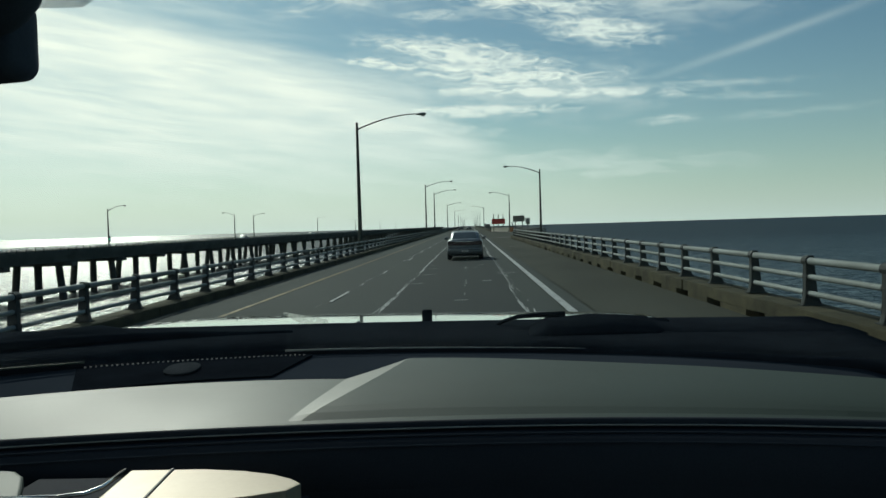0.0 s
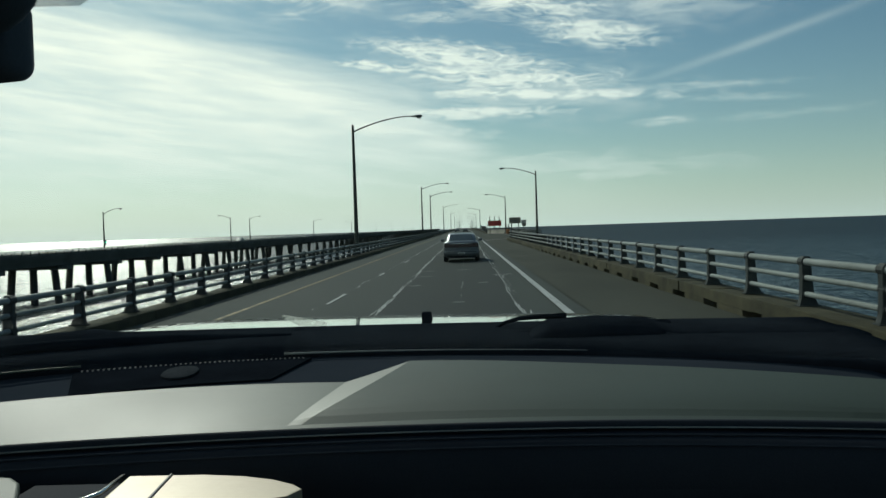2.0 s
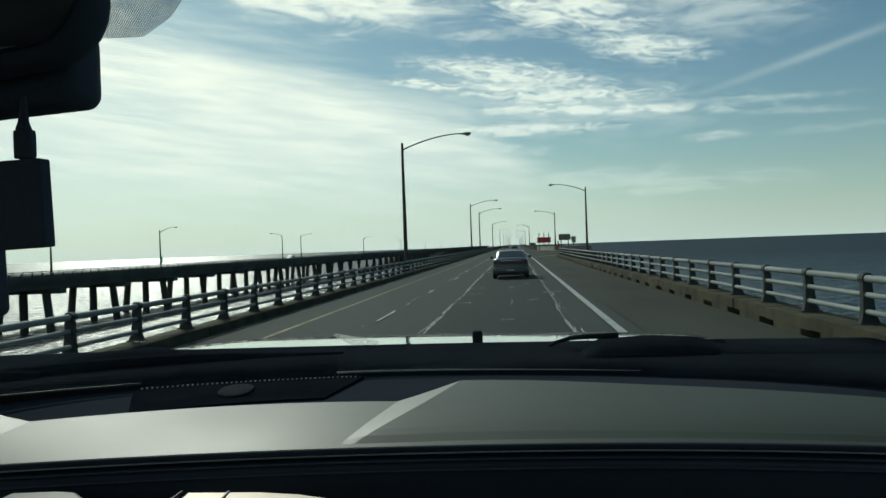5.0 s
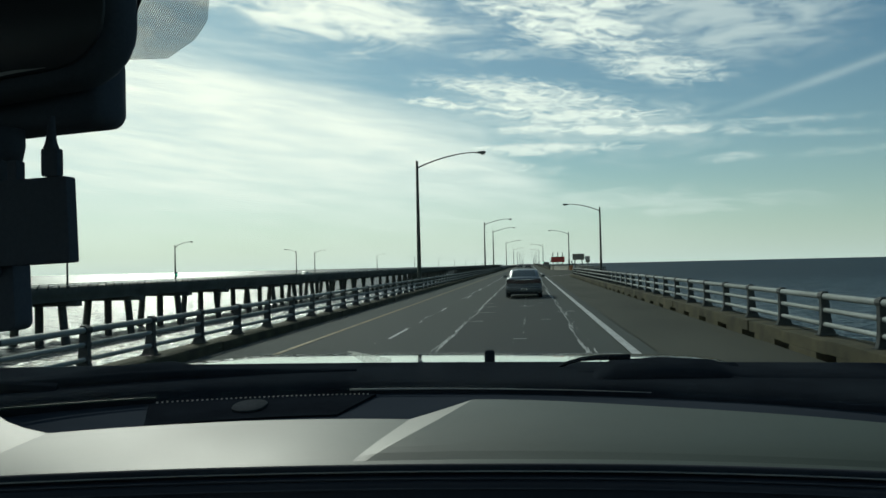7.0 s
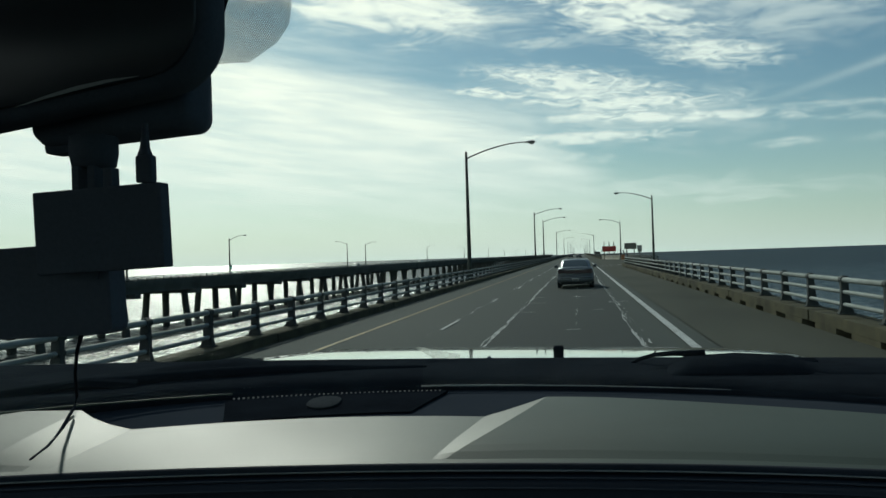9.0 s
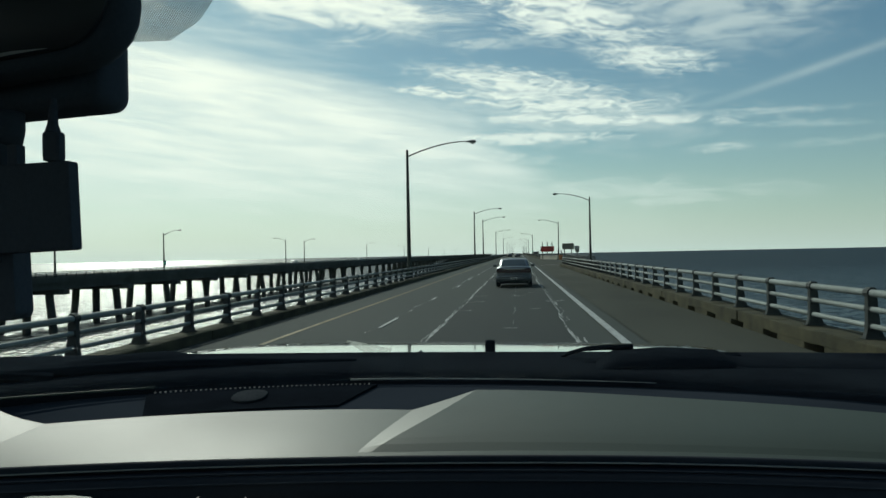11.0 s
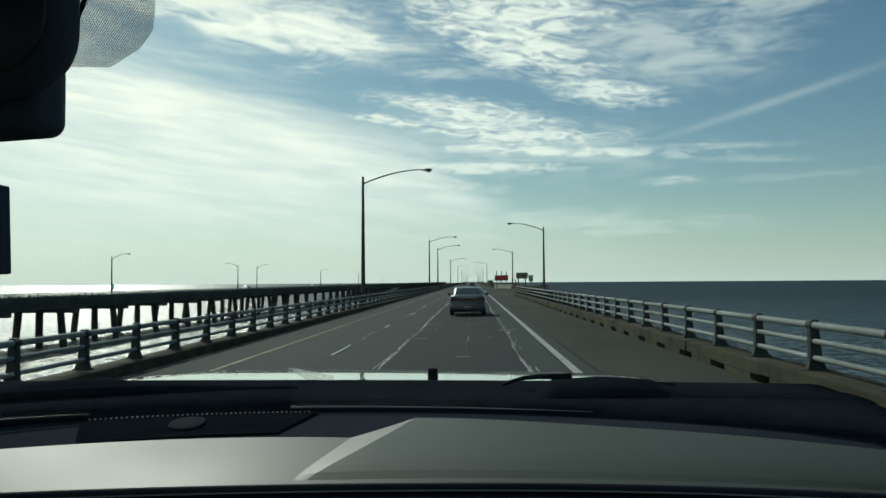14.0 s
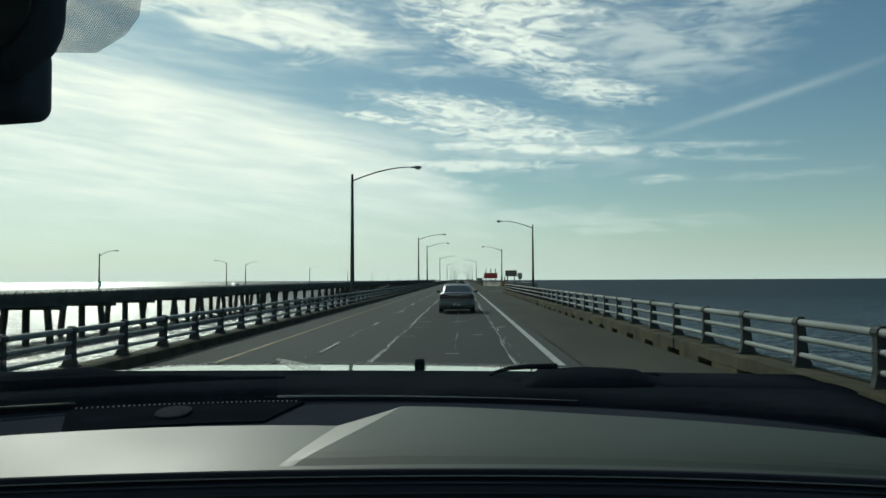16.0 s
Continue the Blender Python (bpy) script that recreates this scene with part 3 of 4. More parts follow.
# ---- pipe railings on cast posts ----
def post_mesh():
    """A cast post: a waisted blade that flares to its foot, with sockets for three pipes."""
    side = [(-0.115, 0.0), (0.165, 0.0), (0.16, 0.04), (0.125, 0.11), (0.10, 0.22), (0.08, 0.40), (0.065, 0.60), (0.066, 0.72), (0.04, 0.757), (-0.04, 0.757), (-0.073, 0.72), (-0.072, 0.50), (-0.075, 0.28), (-0.085, 0.13), (-0.11, 0.04)]
    b = prism(side, "y", -0.06, 0.06, 0.012)
    slab(-0.14, 0.19, -0.10, 0.10, 0.0, 0.025, 0.006, b)
    for z, rad in ((0.676, 0.074), (0.44, 0.056), (0.195, 0.056)):
        tube([(-0.02, -0.085, z), (-0.02, 0.085, z)], rad, 10, b)
    me = bpy.data.meshes.new("post")
    b.to_mesh(me)
    b.free()
    return me


post = post_mesh()


def railing(label, x, z, flip, step, y0, y1, near_to, heading=0.0):
    """A run of railing: posts one by one near the car, the far ones joined, and three pipes."""
    own = thing("bridge_railing", label, "railing", "bridge railings", m=pose(x, y0, z, 0, 0, heading))
    far = bmesh.new()
    for k in range(int((y1 - y0) / step + 1.01)):
        m = pose(0, k * step, 0, 0, 0, 180 if flip else 0)
        if y0 + k * step < near_to:
            placed("post", post, POST, own, m=m)
        else:
            post.transform(m)
            far.from_mesh(post)
            post.transform(m.inverted())
    if len(far.verts):
        tagged(part("far_posts", far, POST, own), kind="stuff")
    else:
        far.free()
    for name, h, rad in (("top_pipe", 0.676, 0.054), ("middle_pipe", 0.44, 0.042), ("lower_pipe", 0.195, 0.042)):
        n = max(2, int((y1 - y0) / 40))
        pts = [(0.02 if flip else -0.02, -0.25 + (y1 - y0 + 0.5) * k / n, h) for k in range(n + 1)]
        part(name, tube(pts, rad, 12), ALUMINIUM, own, "pale grey aluminium pipe", True)
    return own


railing("grey aluminium pipe railing on dark cast posts", 5.05, 0.34, False, RIGHT_STEP, -6.4 - 60 * RIGHT_STEP, 94.2, 96)
railing("short pipe railing slanting out to the turnout", 5.35, 0.0, False, RIGHT_STEP, 95.6, 108.5, 120, -21)
railing("pipe railing going on beyond the concrete barrier", 5.05, 0.34, False, RIGHT_STEP, 190.5, 900, 190)
railing("backlit pipe railing on dark cast posts beside the sea", -7.28, fall(LEFT_FACE) + 0.21, True, LEFT_STEP, 0.95 - 67 * LEFT_STEP, 1400, 240)
railing("pipe railing round the outside of the turnout", 10.0, 0.34, False, RIGHT_STEP, 108.3, 173.5, 180)


# ---- street lamps ----
def street_lamp(side, height=8.55, reach=3.9):
    """side: 1 when the arm reaches to the right of the pole, -1 to the left."""
    own = thing("street_lamp", "tall weathered metal street lamp with a curved arm", "street lamp", "bridge lamps")
    part("pole", tube([(0, 0, -0.5), (0, 0, 1.0), (0, 0, height * 0.6), (0, 0, height)], [0.155, 0.15, 0.115, 0.085], 12), POLE, own, smooth=True)
    b = slab(-0.24, 0.24, -0.24, 0.24, -0.55, -0.46, 0.02)
    tube([(0, 0, -0.46), (0, 0, -0.25)], 0.19, 12, b)
    part("base_plate", b, POLE, own)
    pts = []
    for k in range(13):
        u = k / 12
        pts.append((side * reach * u, 0, height - 0.45 + 0.98 * math.sin(u * math.pi / 2) ** 0.9))
    part("arm", tube(pts, [0.055 - 0.02 * k / 12 for k in range(13)], 8), POLE, own, smooth=True)
    tip = pts[-1]
    rings = []
    for u, w, h in ((-0.05, 0.05, 0.045), (0.1, 0.085, 0.06), (0.3, 0.15, 0.10), (0.5, 0.16, 0.11), (0.66, 0.12, 0.08), (0.72, 0.05, 0.03)):
        rings.append([(tip[0] + side * u, w * math.cos(a), tip[2] + h * math.sin(a) - 0.02) for a in (2 * math.pi * k / 12 for k in range(12))])
    head = part("lamp_head", loft(rings), LUMINAIRE, own, smooth=True)
    rings = [[(tip[0] + side * (0.48 + 0.17 * s * math.cos(a)), 0.12 * s * math.sin(a), tip[2] + d) for a in (2 * math.pi * k / 12 for k in range(12))] for s, d in ((1.0, -0.10), (0.9, -0.15), (0.5, -0.185), (0.1, -0.195))]
    part("lens", loft(rings), LENS, head, "bowed glass lens", True)
    part("pole_cap", tube([(0, 0, height), (0, 0, height + 0.04), (0, 0, height + 0.07)], [0.09, 0.08, 0.02], 12), POLE, own, smooth=True)
    return own


def signal_box(own, x):
    """A lane signal strapped to a lamp's pole."""
    box = part("signal_box", slab(x - 0.17, x + 0.17, -0.30, -0.10, 1.35, 2.25, 0.03), BLACK, own, "black lane signal")
    for k, z in enumerate((2.02, 1.8, 1.58)):
        part("signal_lens", tube([(x, -0.315, z), (x, -0.298, z)], 0.085, 14), GREEN_LIGHT if k == 1 else GLASS_DARK, box, "lit green lens" if k == 1 else "")
        rings = [[(x + 0.1 * math.cos(a), y, z + 0.1 * math.sin(a)) for a in (math.pi * (k / 8) for k in range(9))] for y in (-0.30, -0.43)]
        part("visor", loft(rings, closed=False), BLACK, box)


lamp_l, lamp_r = street_lamp(1, 9.08, 4.2), street_lamp(-1)
lamp_l.matrix_basis = pose(-7.75, 56.9, 0)
lamp_r.matrix_basis = pose(9.1, 104, 0)
for y in (144, 179, 282, 418, 554, 688, 823, 957, 1092, 1226):
    copy_thing(lamp_l, pose(-7.75, y, 0))
for x, y in ((9.2, 187.5), (5.55, 445), (5.55, 570), (5.55, 695), (5.55, 820), (5.55, 945), (5.55, 1070)):
    copy_thing(lamp_r, pose(x, y, 0))
signal_lamp = copy_thing(lamp_r, pose(5.55, 319, 0))
tagged(signal_lamp, "street lamp with a black lane signal on its pole")
signal_box(signal_lamp, 0.0)
passed = copy_thing(lamp_r, pose(5.55, -115.5, 0))
tagged(passed, "street lamp with a lane signal showing green")
signal_box(passed, 0.0)
copy_thing(lamp_r, pose(5.55, -37, 0))
left_passed = copy_thing(lamp_l, pose(-7.75, -69, 0))
tagged(left_passed, "street lamp with a dark signal box on its pole")
part("signal_back", slab(0.02, 0.36, -0.30, -0.10, 1.9, 2.8, 0.03), BLACK, left_passed, "black signal box")
bracket = bmesh.new()
for x, y in ((-7.75, 56.9), (-7.75, -69), (5.55, -37), (5.55, -115.5), *((-7.75, q) for q in (144, 179, 282, 418, 554, 688, 823, 957, 1092, 1226)), (9.1, 104), (9.2, 187.5), (5.55, 319), *((5.55, q) for q in (445, 570, 695, 820, 945, 1070))):
    slab(x - 0.45, x + 0.45, y - 0.4, y + 0.4, -1.1, -0.55, 0.0, bracket)
tagged(part("lamp_ledge", bracket, TRESTLE, None), "concrete ledges that carry the lamps outside the kerb", "ledge", kind="structure")

# ---- what carries the deck ----
bm = bmesh.new()
for k in range(76):
    y = -150 + k * 22.9
    slab(-7.6, 5.4, y - 0.7, y + 0.7, -1.9, -1.0, 0.0, bm)
    for x in (-5.6, -0.8, 4.0):
        tube([(x, y, SEA - 0.5), (x, y, -1.9)], 0.6, 8, bm)
for x in (-7.3, -4.5, -1.6, 1.0, 3.6):
    slab(x, x + 0.9, ROAD_FROM, ROAD_TO, -1.0, -0.5 + min(0, fall(x)) - 0.004, 0.0, bm)
slab(LEFT_FACE - 0.62, LEFT_FACE, ROAD_FROM, ROAD_TO, -0.75, -0.67, 0.0, bm)
slab(RIGHT_FACE, RIGHT_FACE + 0.62, ROAD_FROM, 84, -0.75, -0.505, 0.0, bm)
slab(5.4, 10.34, 107, 178, -1.2, -0.505, 0.0, bm)
for y in (112, 135, 158, 175):
    tube([(9.2, y, SEA - 0.5), (9.2, y, -1.2)], 0.6, 8, bm)
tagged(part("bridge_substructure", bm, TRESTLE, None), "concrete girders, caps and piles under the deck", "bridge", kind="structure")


# ---- the second trestle, over open water on the left ----
trestle = thing("trestle_bridge", "long low concrete trestle bridge on round piles over the bay", "bridge")
NEAR, FAR_SIDE = -62.0, -73.0
b = slab(FAR_SIDE, NEAR, -60, 1900, -1.15, -0.7)
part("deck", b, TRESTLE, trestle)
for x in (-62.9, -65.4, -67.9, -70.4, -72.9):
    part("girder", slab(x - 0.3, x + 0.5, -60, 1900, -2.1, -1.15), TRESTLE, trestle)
part("kerb", slab(NEAR - 0.5, NEAR + 0.03, -60, 1900, -0.7, -0.36), TRESTLE, trestle)
part("kerb", slab(FAR_SIDE, FAR_SIDE + 0.5, -60, 1900, -0.7, -0.36), TRESTLE, trestle)
b = bmesh.new()
for x in (NEAR - 0.25, FAR_SIDE + 0.25):
    for k in range(420):
        y = -40 + k * 2.4
        slab(x - 0.08, x + 0.08, y - 0.08, y + 0.08, -0.36, 0.10, 0.0, b)
tagged(part("rail_posts", b, POST, trestle), kind="stuff")
for x in (NEAR - 0.25, FAR_SIDE + 0.25):
    for z, rad in ((0.06, 0.075), (-0.16, 0.05)):
        part("rail_pipe", tube([(x, -60, z), (x, 1900, z)], rad, 8), ALUMINIUM, trestle)
cap_me = bpy.data.meshes.new("pile_cap")
b = slab(FAR_SIDE - 0.3, NEAR + 0.7, -0.75, 0.75, -2.8, -2.1, 0.06)
b.to_mesh(cap_me)
b.free()
pile_me = bpy.data.meshes.new("pile")
b = tube([(0, 0, SEA + 1.8), (0, 0, -2.4), (0, 0, 0.06)], 0.55, 14)
b.to_mesh(pile_me)
b.free()
far = bmesh.new()
for k in range(100):
    y = 13.2 + k * 18.3
    for me, name, m in ((cap_me, "pile_cap", pose(0, y, 0)), *((pile_me, "pile", pose(x, y, -2.8, 0, lean, 0)) for x, lean in ((-63.8, -6), (-67.1, 0), (-70.4, 6)))):
        if y < 620:
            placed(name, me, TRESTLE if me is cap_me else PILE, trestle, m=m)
        else:
            me.transform(m)
            far.from_mesh(me)
            me.transform(m.inverted())
tagged(part("far_piles", far, PILE, trestle), kind="stuff")
small = street_lamp(1, 7.0, 2.6)
small.matrix_basis = pose(NEAR - 0.6, 138, -0.7)
tagged(small, "distant street lamp on the trestle bridge", group="trestle lamps")
other = street_lamp(-1, 7.0, 2.6)
other.matrix_basis = pose(NEAR - 0.2, 212, -0.7)
tagged(other, "distant street lamp on the trestle bridge", group="trestle lamps")
for y in (104, 232, 330, 440, 560, 680, 800, 950, 1100):
    copy_thing(other if y in (440, 680, 104) else small, pose(NEAR - 0.5, y, -0.7))
signal_box(small, 0.3)


# ---- signs, barrier and drum at the turnout ----
def closure_sign():
    own = thing("closure_sign", "large red closure sign on three tall timber posts", "sign", m=pose(6.5, 184, 0))
    board = part("board", slab(-1.5, 1.5, -0.02, 0.02, 1.75, 2.95, 0.008), SIGN_RED, own, "red sheeted board")
    b = bmesh.new()
    for x0, x1, z0, z1 in ((-1.5, 1.5, 2.915, 2.95), (-1.5, 1.5, 1.75, 1.785), (-1.5, -1.465, 1.785, 2.915), (1.465, 1.5, 1.785, 2.915)):
        slab(x0, x1, -0.026, -0.0205, z0, z1, 0.0, b)
    part("border", b, SIGN_EDGE, board, "black border")
    for text, z in (("FISHING PIER AND", 2.60), ("RESTAURANT CLOSED", 2.24), ("NO PUBLIC ACCESS", 1.88)):
        me = lettering(text, 0.31, 0.003)
        wide = max(v.co.x for v in me.vertices) - min(v.co.x for v in me.vertices)
        k = (2.45 if "REST" not in text else 2.8) / wide
        me.transform(pose(0, 0, 0, 90, 0, 0) @ Matrix.Diagonal((k, 1, 1, 1)))
        placed("wording", me, SIGN_EDGE, board, "black capitals", m=pose(0, -0.024, z))
    for x in (-1.08, 0.0, 1.05):
        part("sign_post", slab(x - 0.085, x + 0.085, 0.021, 0.19, -0.52, 3.95, 0.012), TIMBER, own, "dark timber post")
    for z in (2.0, 2.7):
        part("clamp", slab(-1.56, -1.5, -0.03, 0.03, z - 0.05, z + 0.05, 0.008), SIGN_EDGE, own)
    return own


def board_sign(label, x, y, width, z0, z1, posts, board_mat, foot, bars=0, turn=0.0):
    own = thing("road_sign", label, "sign", m=pose(x, y, 0, 0, 0, turn))
    board = part("board", prism(rounded(-width / 2, width / 2, z0, z1, 0.05), "y", -0.012, 0.012), board_mat, own)
    for px in posts:
        part("sign_post", slab(px - 0.05, px + 0.05, 0.0125, 0.10, foot, z1 - 0.06, 0.01), POLE, own)
    for k in range(bars):
        z = z1 - (k + 0.75) * (z1 - z0) / (bars + 0.5)
        part("writing_bar", slab(-width * (0.36 - 0.06 * (k % 2)), width * (0.36 - 0.06 * (k % 2)), -0.0165, -0.0125, z - 0.035, z + 0.035), SIGN_EDGE, board)
    return own


closure_sign()
board_sign("weathered brown sign board on two posts behind the railing", 5.95, 98.5, 1.4, 1.95, 2.68, (-0.42, 0.42), SIGN_GREY, -0.5)
board_sign("small brown sign board on one post", 8.0, 112, 0.55, 1.6, 1.95, (0.0,), SIGN_GREY, -0.3)
board_sign("grey-green sign with unreadable lines on one post", 10.75, 151, 0.92, 2.0, 2.72, (0.0,), SIGN_PALE, -0.9, 3)
ledge = slab(10.34, 11.1, 150.6, 151.4, -1.1, -0.6)
tagged(part("sign_ledge", ledge, TRESTLE, None), "concrete ledge under the sign post", "ledge", kind="structure")

own = thing("marker_post", "dark post with a small marker box by the turnout", "post", m=pose(9.3, 176, 0))
part("shaft", slab(-0.13, 0.13, -0.13, 0.13, 0.0, 1.5, 0.02), POLE, own)
part("marker_box", slab(-0.26, 0.02, -0.14, 0.1, 1.5, 2.0, 0.03), BLACK, own)
part("marker_face", slab(-0.2, -0.04, -0.146, -0.1405, 1.62, 1.9), SIGN_PALE, own, "pale face plate")

barrier = thing("concrete_barrier", "stained concrete barrier in cast lengths curving round the sign", "barrier")
line = [(5.1, 190.3), (5.9, 187.0), (6.7, 183.2), (7.5, 179.4), (8.45, 175.6)]
shape = [(-0.30, 0.0), (-0.30, 0.08), (-0.13, 0.36), (-0.09, 0.95), (0.09, 0.95), (0.13, 0.36), (0.30, 0.08), (0.30, 0.0)]
for a, c in zip(line, line[1:]):
    run = Vector((c[0] - a[0], c[1] - a[1], 0))
    b = prism(shape, "y", 0.012, run.length - 0.012, 0.012)
    part("barrier_length", b, CONCRETE, barrier, m=pose(a[0], a[1], 0.0, 0, 0, math.degrees(math.atan2(-run.x, run.y))))

drum = thing("traffic_drum", "faded orange crash drum at the end of the barrier", "drum", m=pose(8.95, 173.6, 0.002))
rings = [[(r * math.cos(a), r * math.sin(a), z) for a in (2 * math.pi * k / 20 for k in range(20))] for z, r in ((0, 0.44), (0.05, 0.46), (0.45, 0.44), (0.5, 0.42), (0.55, 0.44), (0.9, 0.42), (0.95, 0.40), (1.0, 0.36))]
part("drum_body", loft(rings), ORANGE, drum, smooth=True)
part("lid", tube([(0, 0, 1.0), (0, 0, 1.03), (0, 0, 1.06)], [0.38, 0.38, 0.30], 20), SIGN_EDGE, drum, "black lid")

pier = thing("fishing_pier", "low fishing pier on piles far out from the bridge", "pier")
part("deck", slab(5.6, 46, 765, 771, -1.0, -0.5), TRESTLE, pier)
for k in range(8):
    part("pile", tube([(9 + k * 5, 768, SEA - 0.5), (9 + k * 5, 768, -1.0)], 0.5, 8), PILE, pier)
for k in range(7):
    part("mast", tube([(9 + k * 5.6, 768, -0.5), (9 + k * 5.6, 768, 2.6 + (k % 3) * 0.8)], 0.14, 6), POLE, pier)
part("shelter", slab(14, 19, 766, 770, -0.5, 2.2), TRESTLE, pier)


# ---- the saloon car ahead ----
def wheel(own, x, y):
    hub = part("wheel", tube([(x - 0.09, y, 0.31), (x + 0.09, y, 0.31)], 0.2, 18), CHROME, own, "worn alloy wheel")
    rings = [[(x + dx, y + r * math.cos(a), 0.31 + r * math.sin(a)) for a in (2 * math.pi * k / 20 for k in range(20))] for dx, r in ((-0.095, 0.2), (-0.105, 0.27), (-0.08, 0.31), (0.08, 0.31), (0.105, 0.27), (0.095, 0.2))]
    part("tyre", loft(rings), RUBBER, hub, "black tyre", True)


def saloon():
    """A rounded four-door car that points along y, its tail at the origin."""
    own = thing("saloon_car", "silver-grey four-door saloon car seen from behind", "car")

    def ring(y, hw, zb, zt, round_=0.12, shoulder=0.0):
        zs = zb + (zt - zb) * 0.55
        return [(-hw * 0.86, y, zb), (hw * 0.86, y, zb), (hw * 0.97, y, zb + 0.10), (hw, y, zs), (hw * 0.97, y, zt - round_), (hw * 0.90, y, zt - 0.03), (hw * 0.6, y, zt),
                (0, y, zt + 0.012), (-hw * 0.6, y, zt), (-hw * 0.90, y, zt - 0.03), (-hw * 0.97, y, zt - round_), (-hw, y, zs), (-hw * 0.97, y, zb + 0.10)]
    body = loft([ring(y, hw, zb, zt) for y, hw, zb, zt in ((0.0, 0.72, 0.42, 0.93), (0.06, 0.82, 0.36, 1.0), (0.25, 0.88, 0.28, 1.035), (0.8, 0.91, 0.22, 1.045), (1.6, 0.915, 0.2, 1.0), (3.0, 0.915, 0.2, 0.98), (3.7, 0.90, 0.22, 0.93), (4.3, 0.86, 0.26, 0.80), (4.62, 0.70, 0.36, 0.66))])
    shell = part("body", body, SILVER, own, smooth=True)

    def cabin(y, hw, z):
        return [(-hw, y, 0.96), (hw, y, 0.96), (hw * 0.97, y, 0.96 + (z - 0.96) * 0.55), (hw * 0.88, y, z - 0.05), (hw * 0.72, y, z), (0, y, z + 0.02), (-hw * 0.72, y, z), (-hw * 0.88, y, z - 0.05), (-hw * 0.97, y, 0.96 + (z - 0.96) * 0.55)]
    roof = loft([cabin(y, hw, z) for y, hw, z in ((0.62, 0.70, 0.99), (0.85, 0.74, 1.12), (1.25, 0.77, 1.32), (1.55, 0.77, 1.40), (2.2, 0.77, 1.42), (2.75, 0.77, 1.37), (3.2, 0.76, 1.15), (3.5, 0.74, 0.98))])
    part("roof", roof, SILVER, own, smooth=True)
    pane = loft([[(-w, y, z), (-w * 0.5, y - 0.008, z + 0.006), (w * 0.5, y - 0.008, z + 0.006), (w, y, z)] for y, z, w in ((0.655, 1.045, 0.615), (0.83, 1.145, 0.60), (1.06, 1.265, 0.575), (1.24, 1.355, 0.53))], closed=False)
    part("rear_window", pane, GLASS_DARK, own, "dark rear window")
    for s in (-1, 1):
        b = loft([[(s * 0.765, y, z0), (s * 0.70, y, z1)] for y, z0, z1 in ((0.95, 1.03, 1.07), (1.4, 1.03, 1.33), (2.2, 1.03, 1.35), (2.8, 1.03, 1.30), (3.25, 1.03, 1.06))], closed=False)
        part("side_window", b, GLASS_DARK, own)
        b = prism([(s * 0.46, 0.74), (s * 0.82, 0.72), (s * 0.86, 0.82), (s * 0.84, 0.93), (s * 0.74, 0.95), (s * 0.48, 0.92)], "y", -0.025, 0.12, 0.012)
        part("tail_lamp", b, TAIL_RED, own, "dull red tail lamp")
        mirror = part("wing_mirror", slab(s * 1.0 - 0.09, s * 1.0 + 0.09, 2.72, 2.84, 0.98, 1.11, 0.03), SILVER, own)
        part("mirror_glass", slab(s * 1.0 - 0.07, s * 1.0 + 0.07, 2.712, 2.7185, 0.995, 1.095), GLASS_DARK, mirror)
        part("mirror_stalk", slab(min(s * 0.88, s * 0.95), max(s * 0.88, s * 0.95), 2.75, 2.81, 0.99, 1.03), SILVER, mirror)
        for y in (0.98, 3.66):
            wheel(own, s * 0.80, y)
    part("boot_garnish", slab(-0.47, 0.47, -0.028, 0.05, 0.72, 0.90, 0.01), TAIL_RED, own, "dark maroon strip between the tail lamps")
    b = loft([[(x, y0 - 0.09 * (1 - (x / 0.86) ** 2), z) for x in (-0.86, -0.6, -0.3, 0, 0.3, 0.6, 0.86)] for y0, z in ((0.10, 0.30), (0.03, 0.34), (0.02, 0.55), (0.07, 0.60), (0.3, 0.60))], closed=False)
    part("bumper", b, SILVER, own, "body-coloured bumper", True)
    part("bumper_strip", slab(-0.74, 0.74, -0.085, -0.02, 0.50, 0.525, 0.005), RUBBER, own)
    plate = part("number_plate", slab(-0.16, 0.16, -0.085, -0.06, 0.40, 0.49, 0.006), PLATE, own, "pale number plate")
    part("plate_bar", slab(-0.12, 0.12, -0.0905, -0.086, 0.425, 0.465), SIGN_EDGE, plate)
    part("boot_trim", slab(-0.42, 0.42, -0.035, -0.005, 0.895, 0.925, 0.006), CHROME, own, "bright strip on the boot lid")
    part("high_brake_lamp", slab(-0.12, 0.12, 0.62, 0.66, 1.04, 1.06, 0.004), TAIL_RED, own)
    part("exhaust", tube([(0.5, -0.03, 0.27), (0.5, 0.4, 0.27)], 0.03, 10), CHROME, own)
    part("under_panel", slab(-0.7, 0.7, 0.12, 4.3, 0.19, 0.3), RUBBER, own)
    part("aerial", tube([(-0.3, 1.5, 1.40), (-0.3, 1.45, 1.6)], 0.008, 6), RUBBER, own)
    return own


car = saloon()
car.matrix_basis = pose(-0.27, 40.0, 0.004 + fall(-0.27))
for x, y, z, turn, label in ((-0.3, 285, -0.03, 0, "grey car far ahead on the bridge"), (-3.6, 330, -0.08, 0, "grey car far ahead in the other lane"), (-64.8, 232, -0.7, 180, "car crossing the distant trestle bridge"), (-64.8, 330, -0.7, 180, "car crossing the distant trestle bridge")):
    tagged(copy_thing(car, pose(x, y, z + 0.004, 0, 0, turn)), label)


# ---- the vehicle that carries the view ----
S, EYE, MID = 1.15, 1.7, -0.33


def C(x, y, z):
    """From the seat's own small frame, its origin at the eye, to the place."""
    return (S * x, S * y, EYE + S * z)


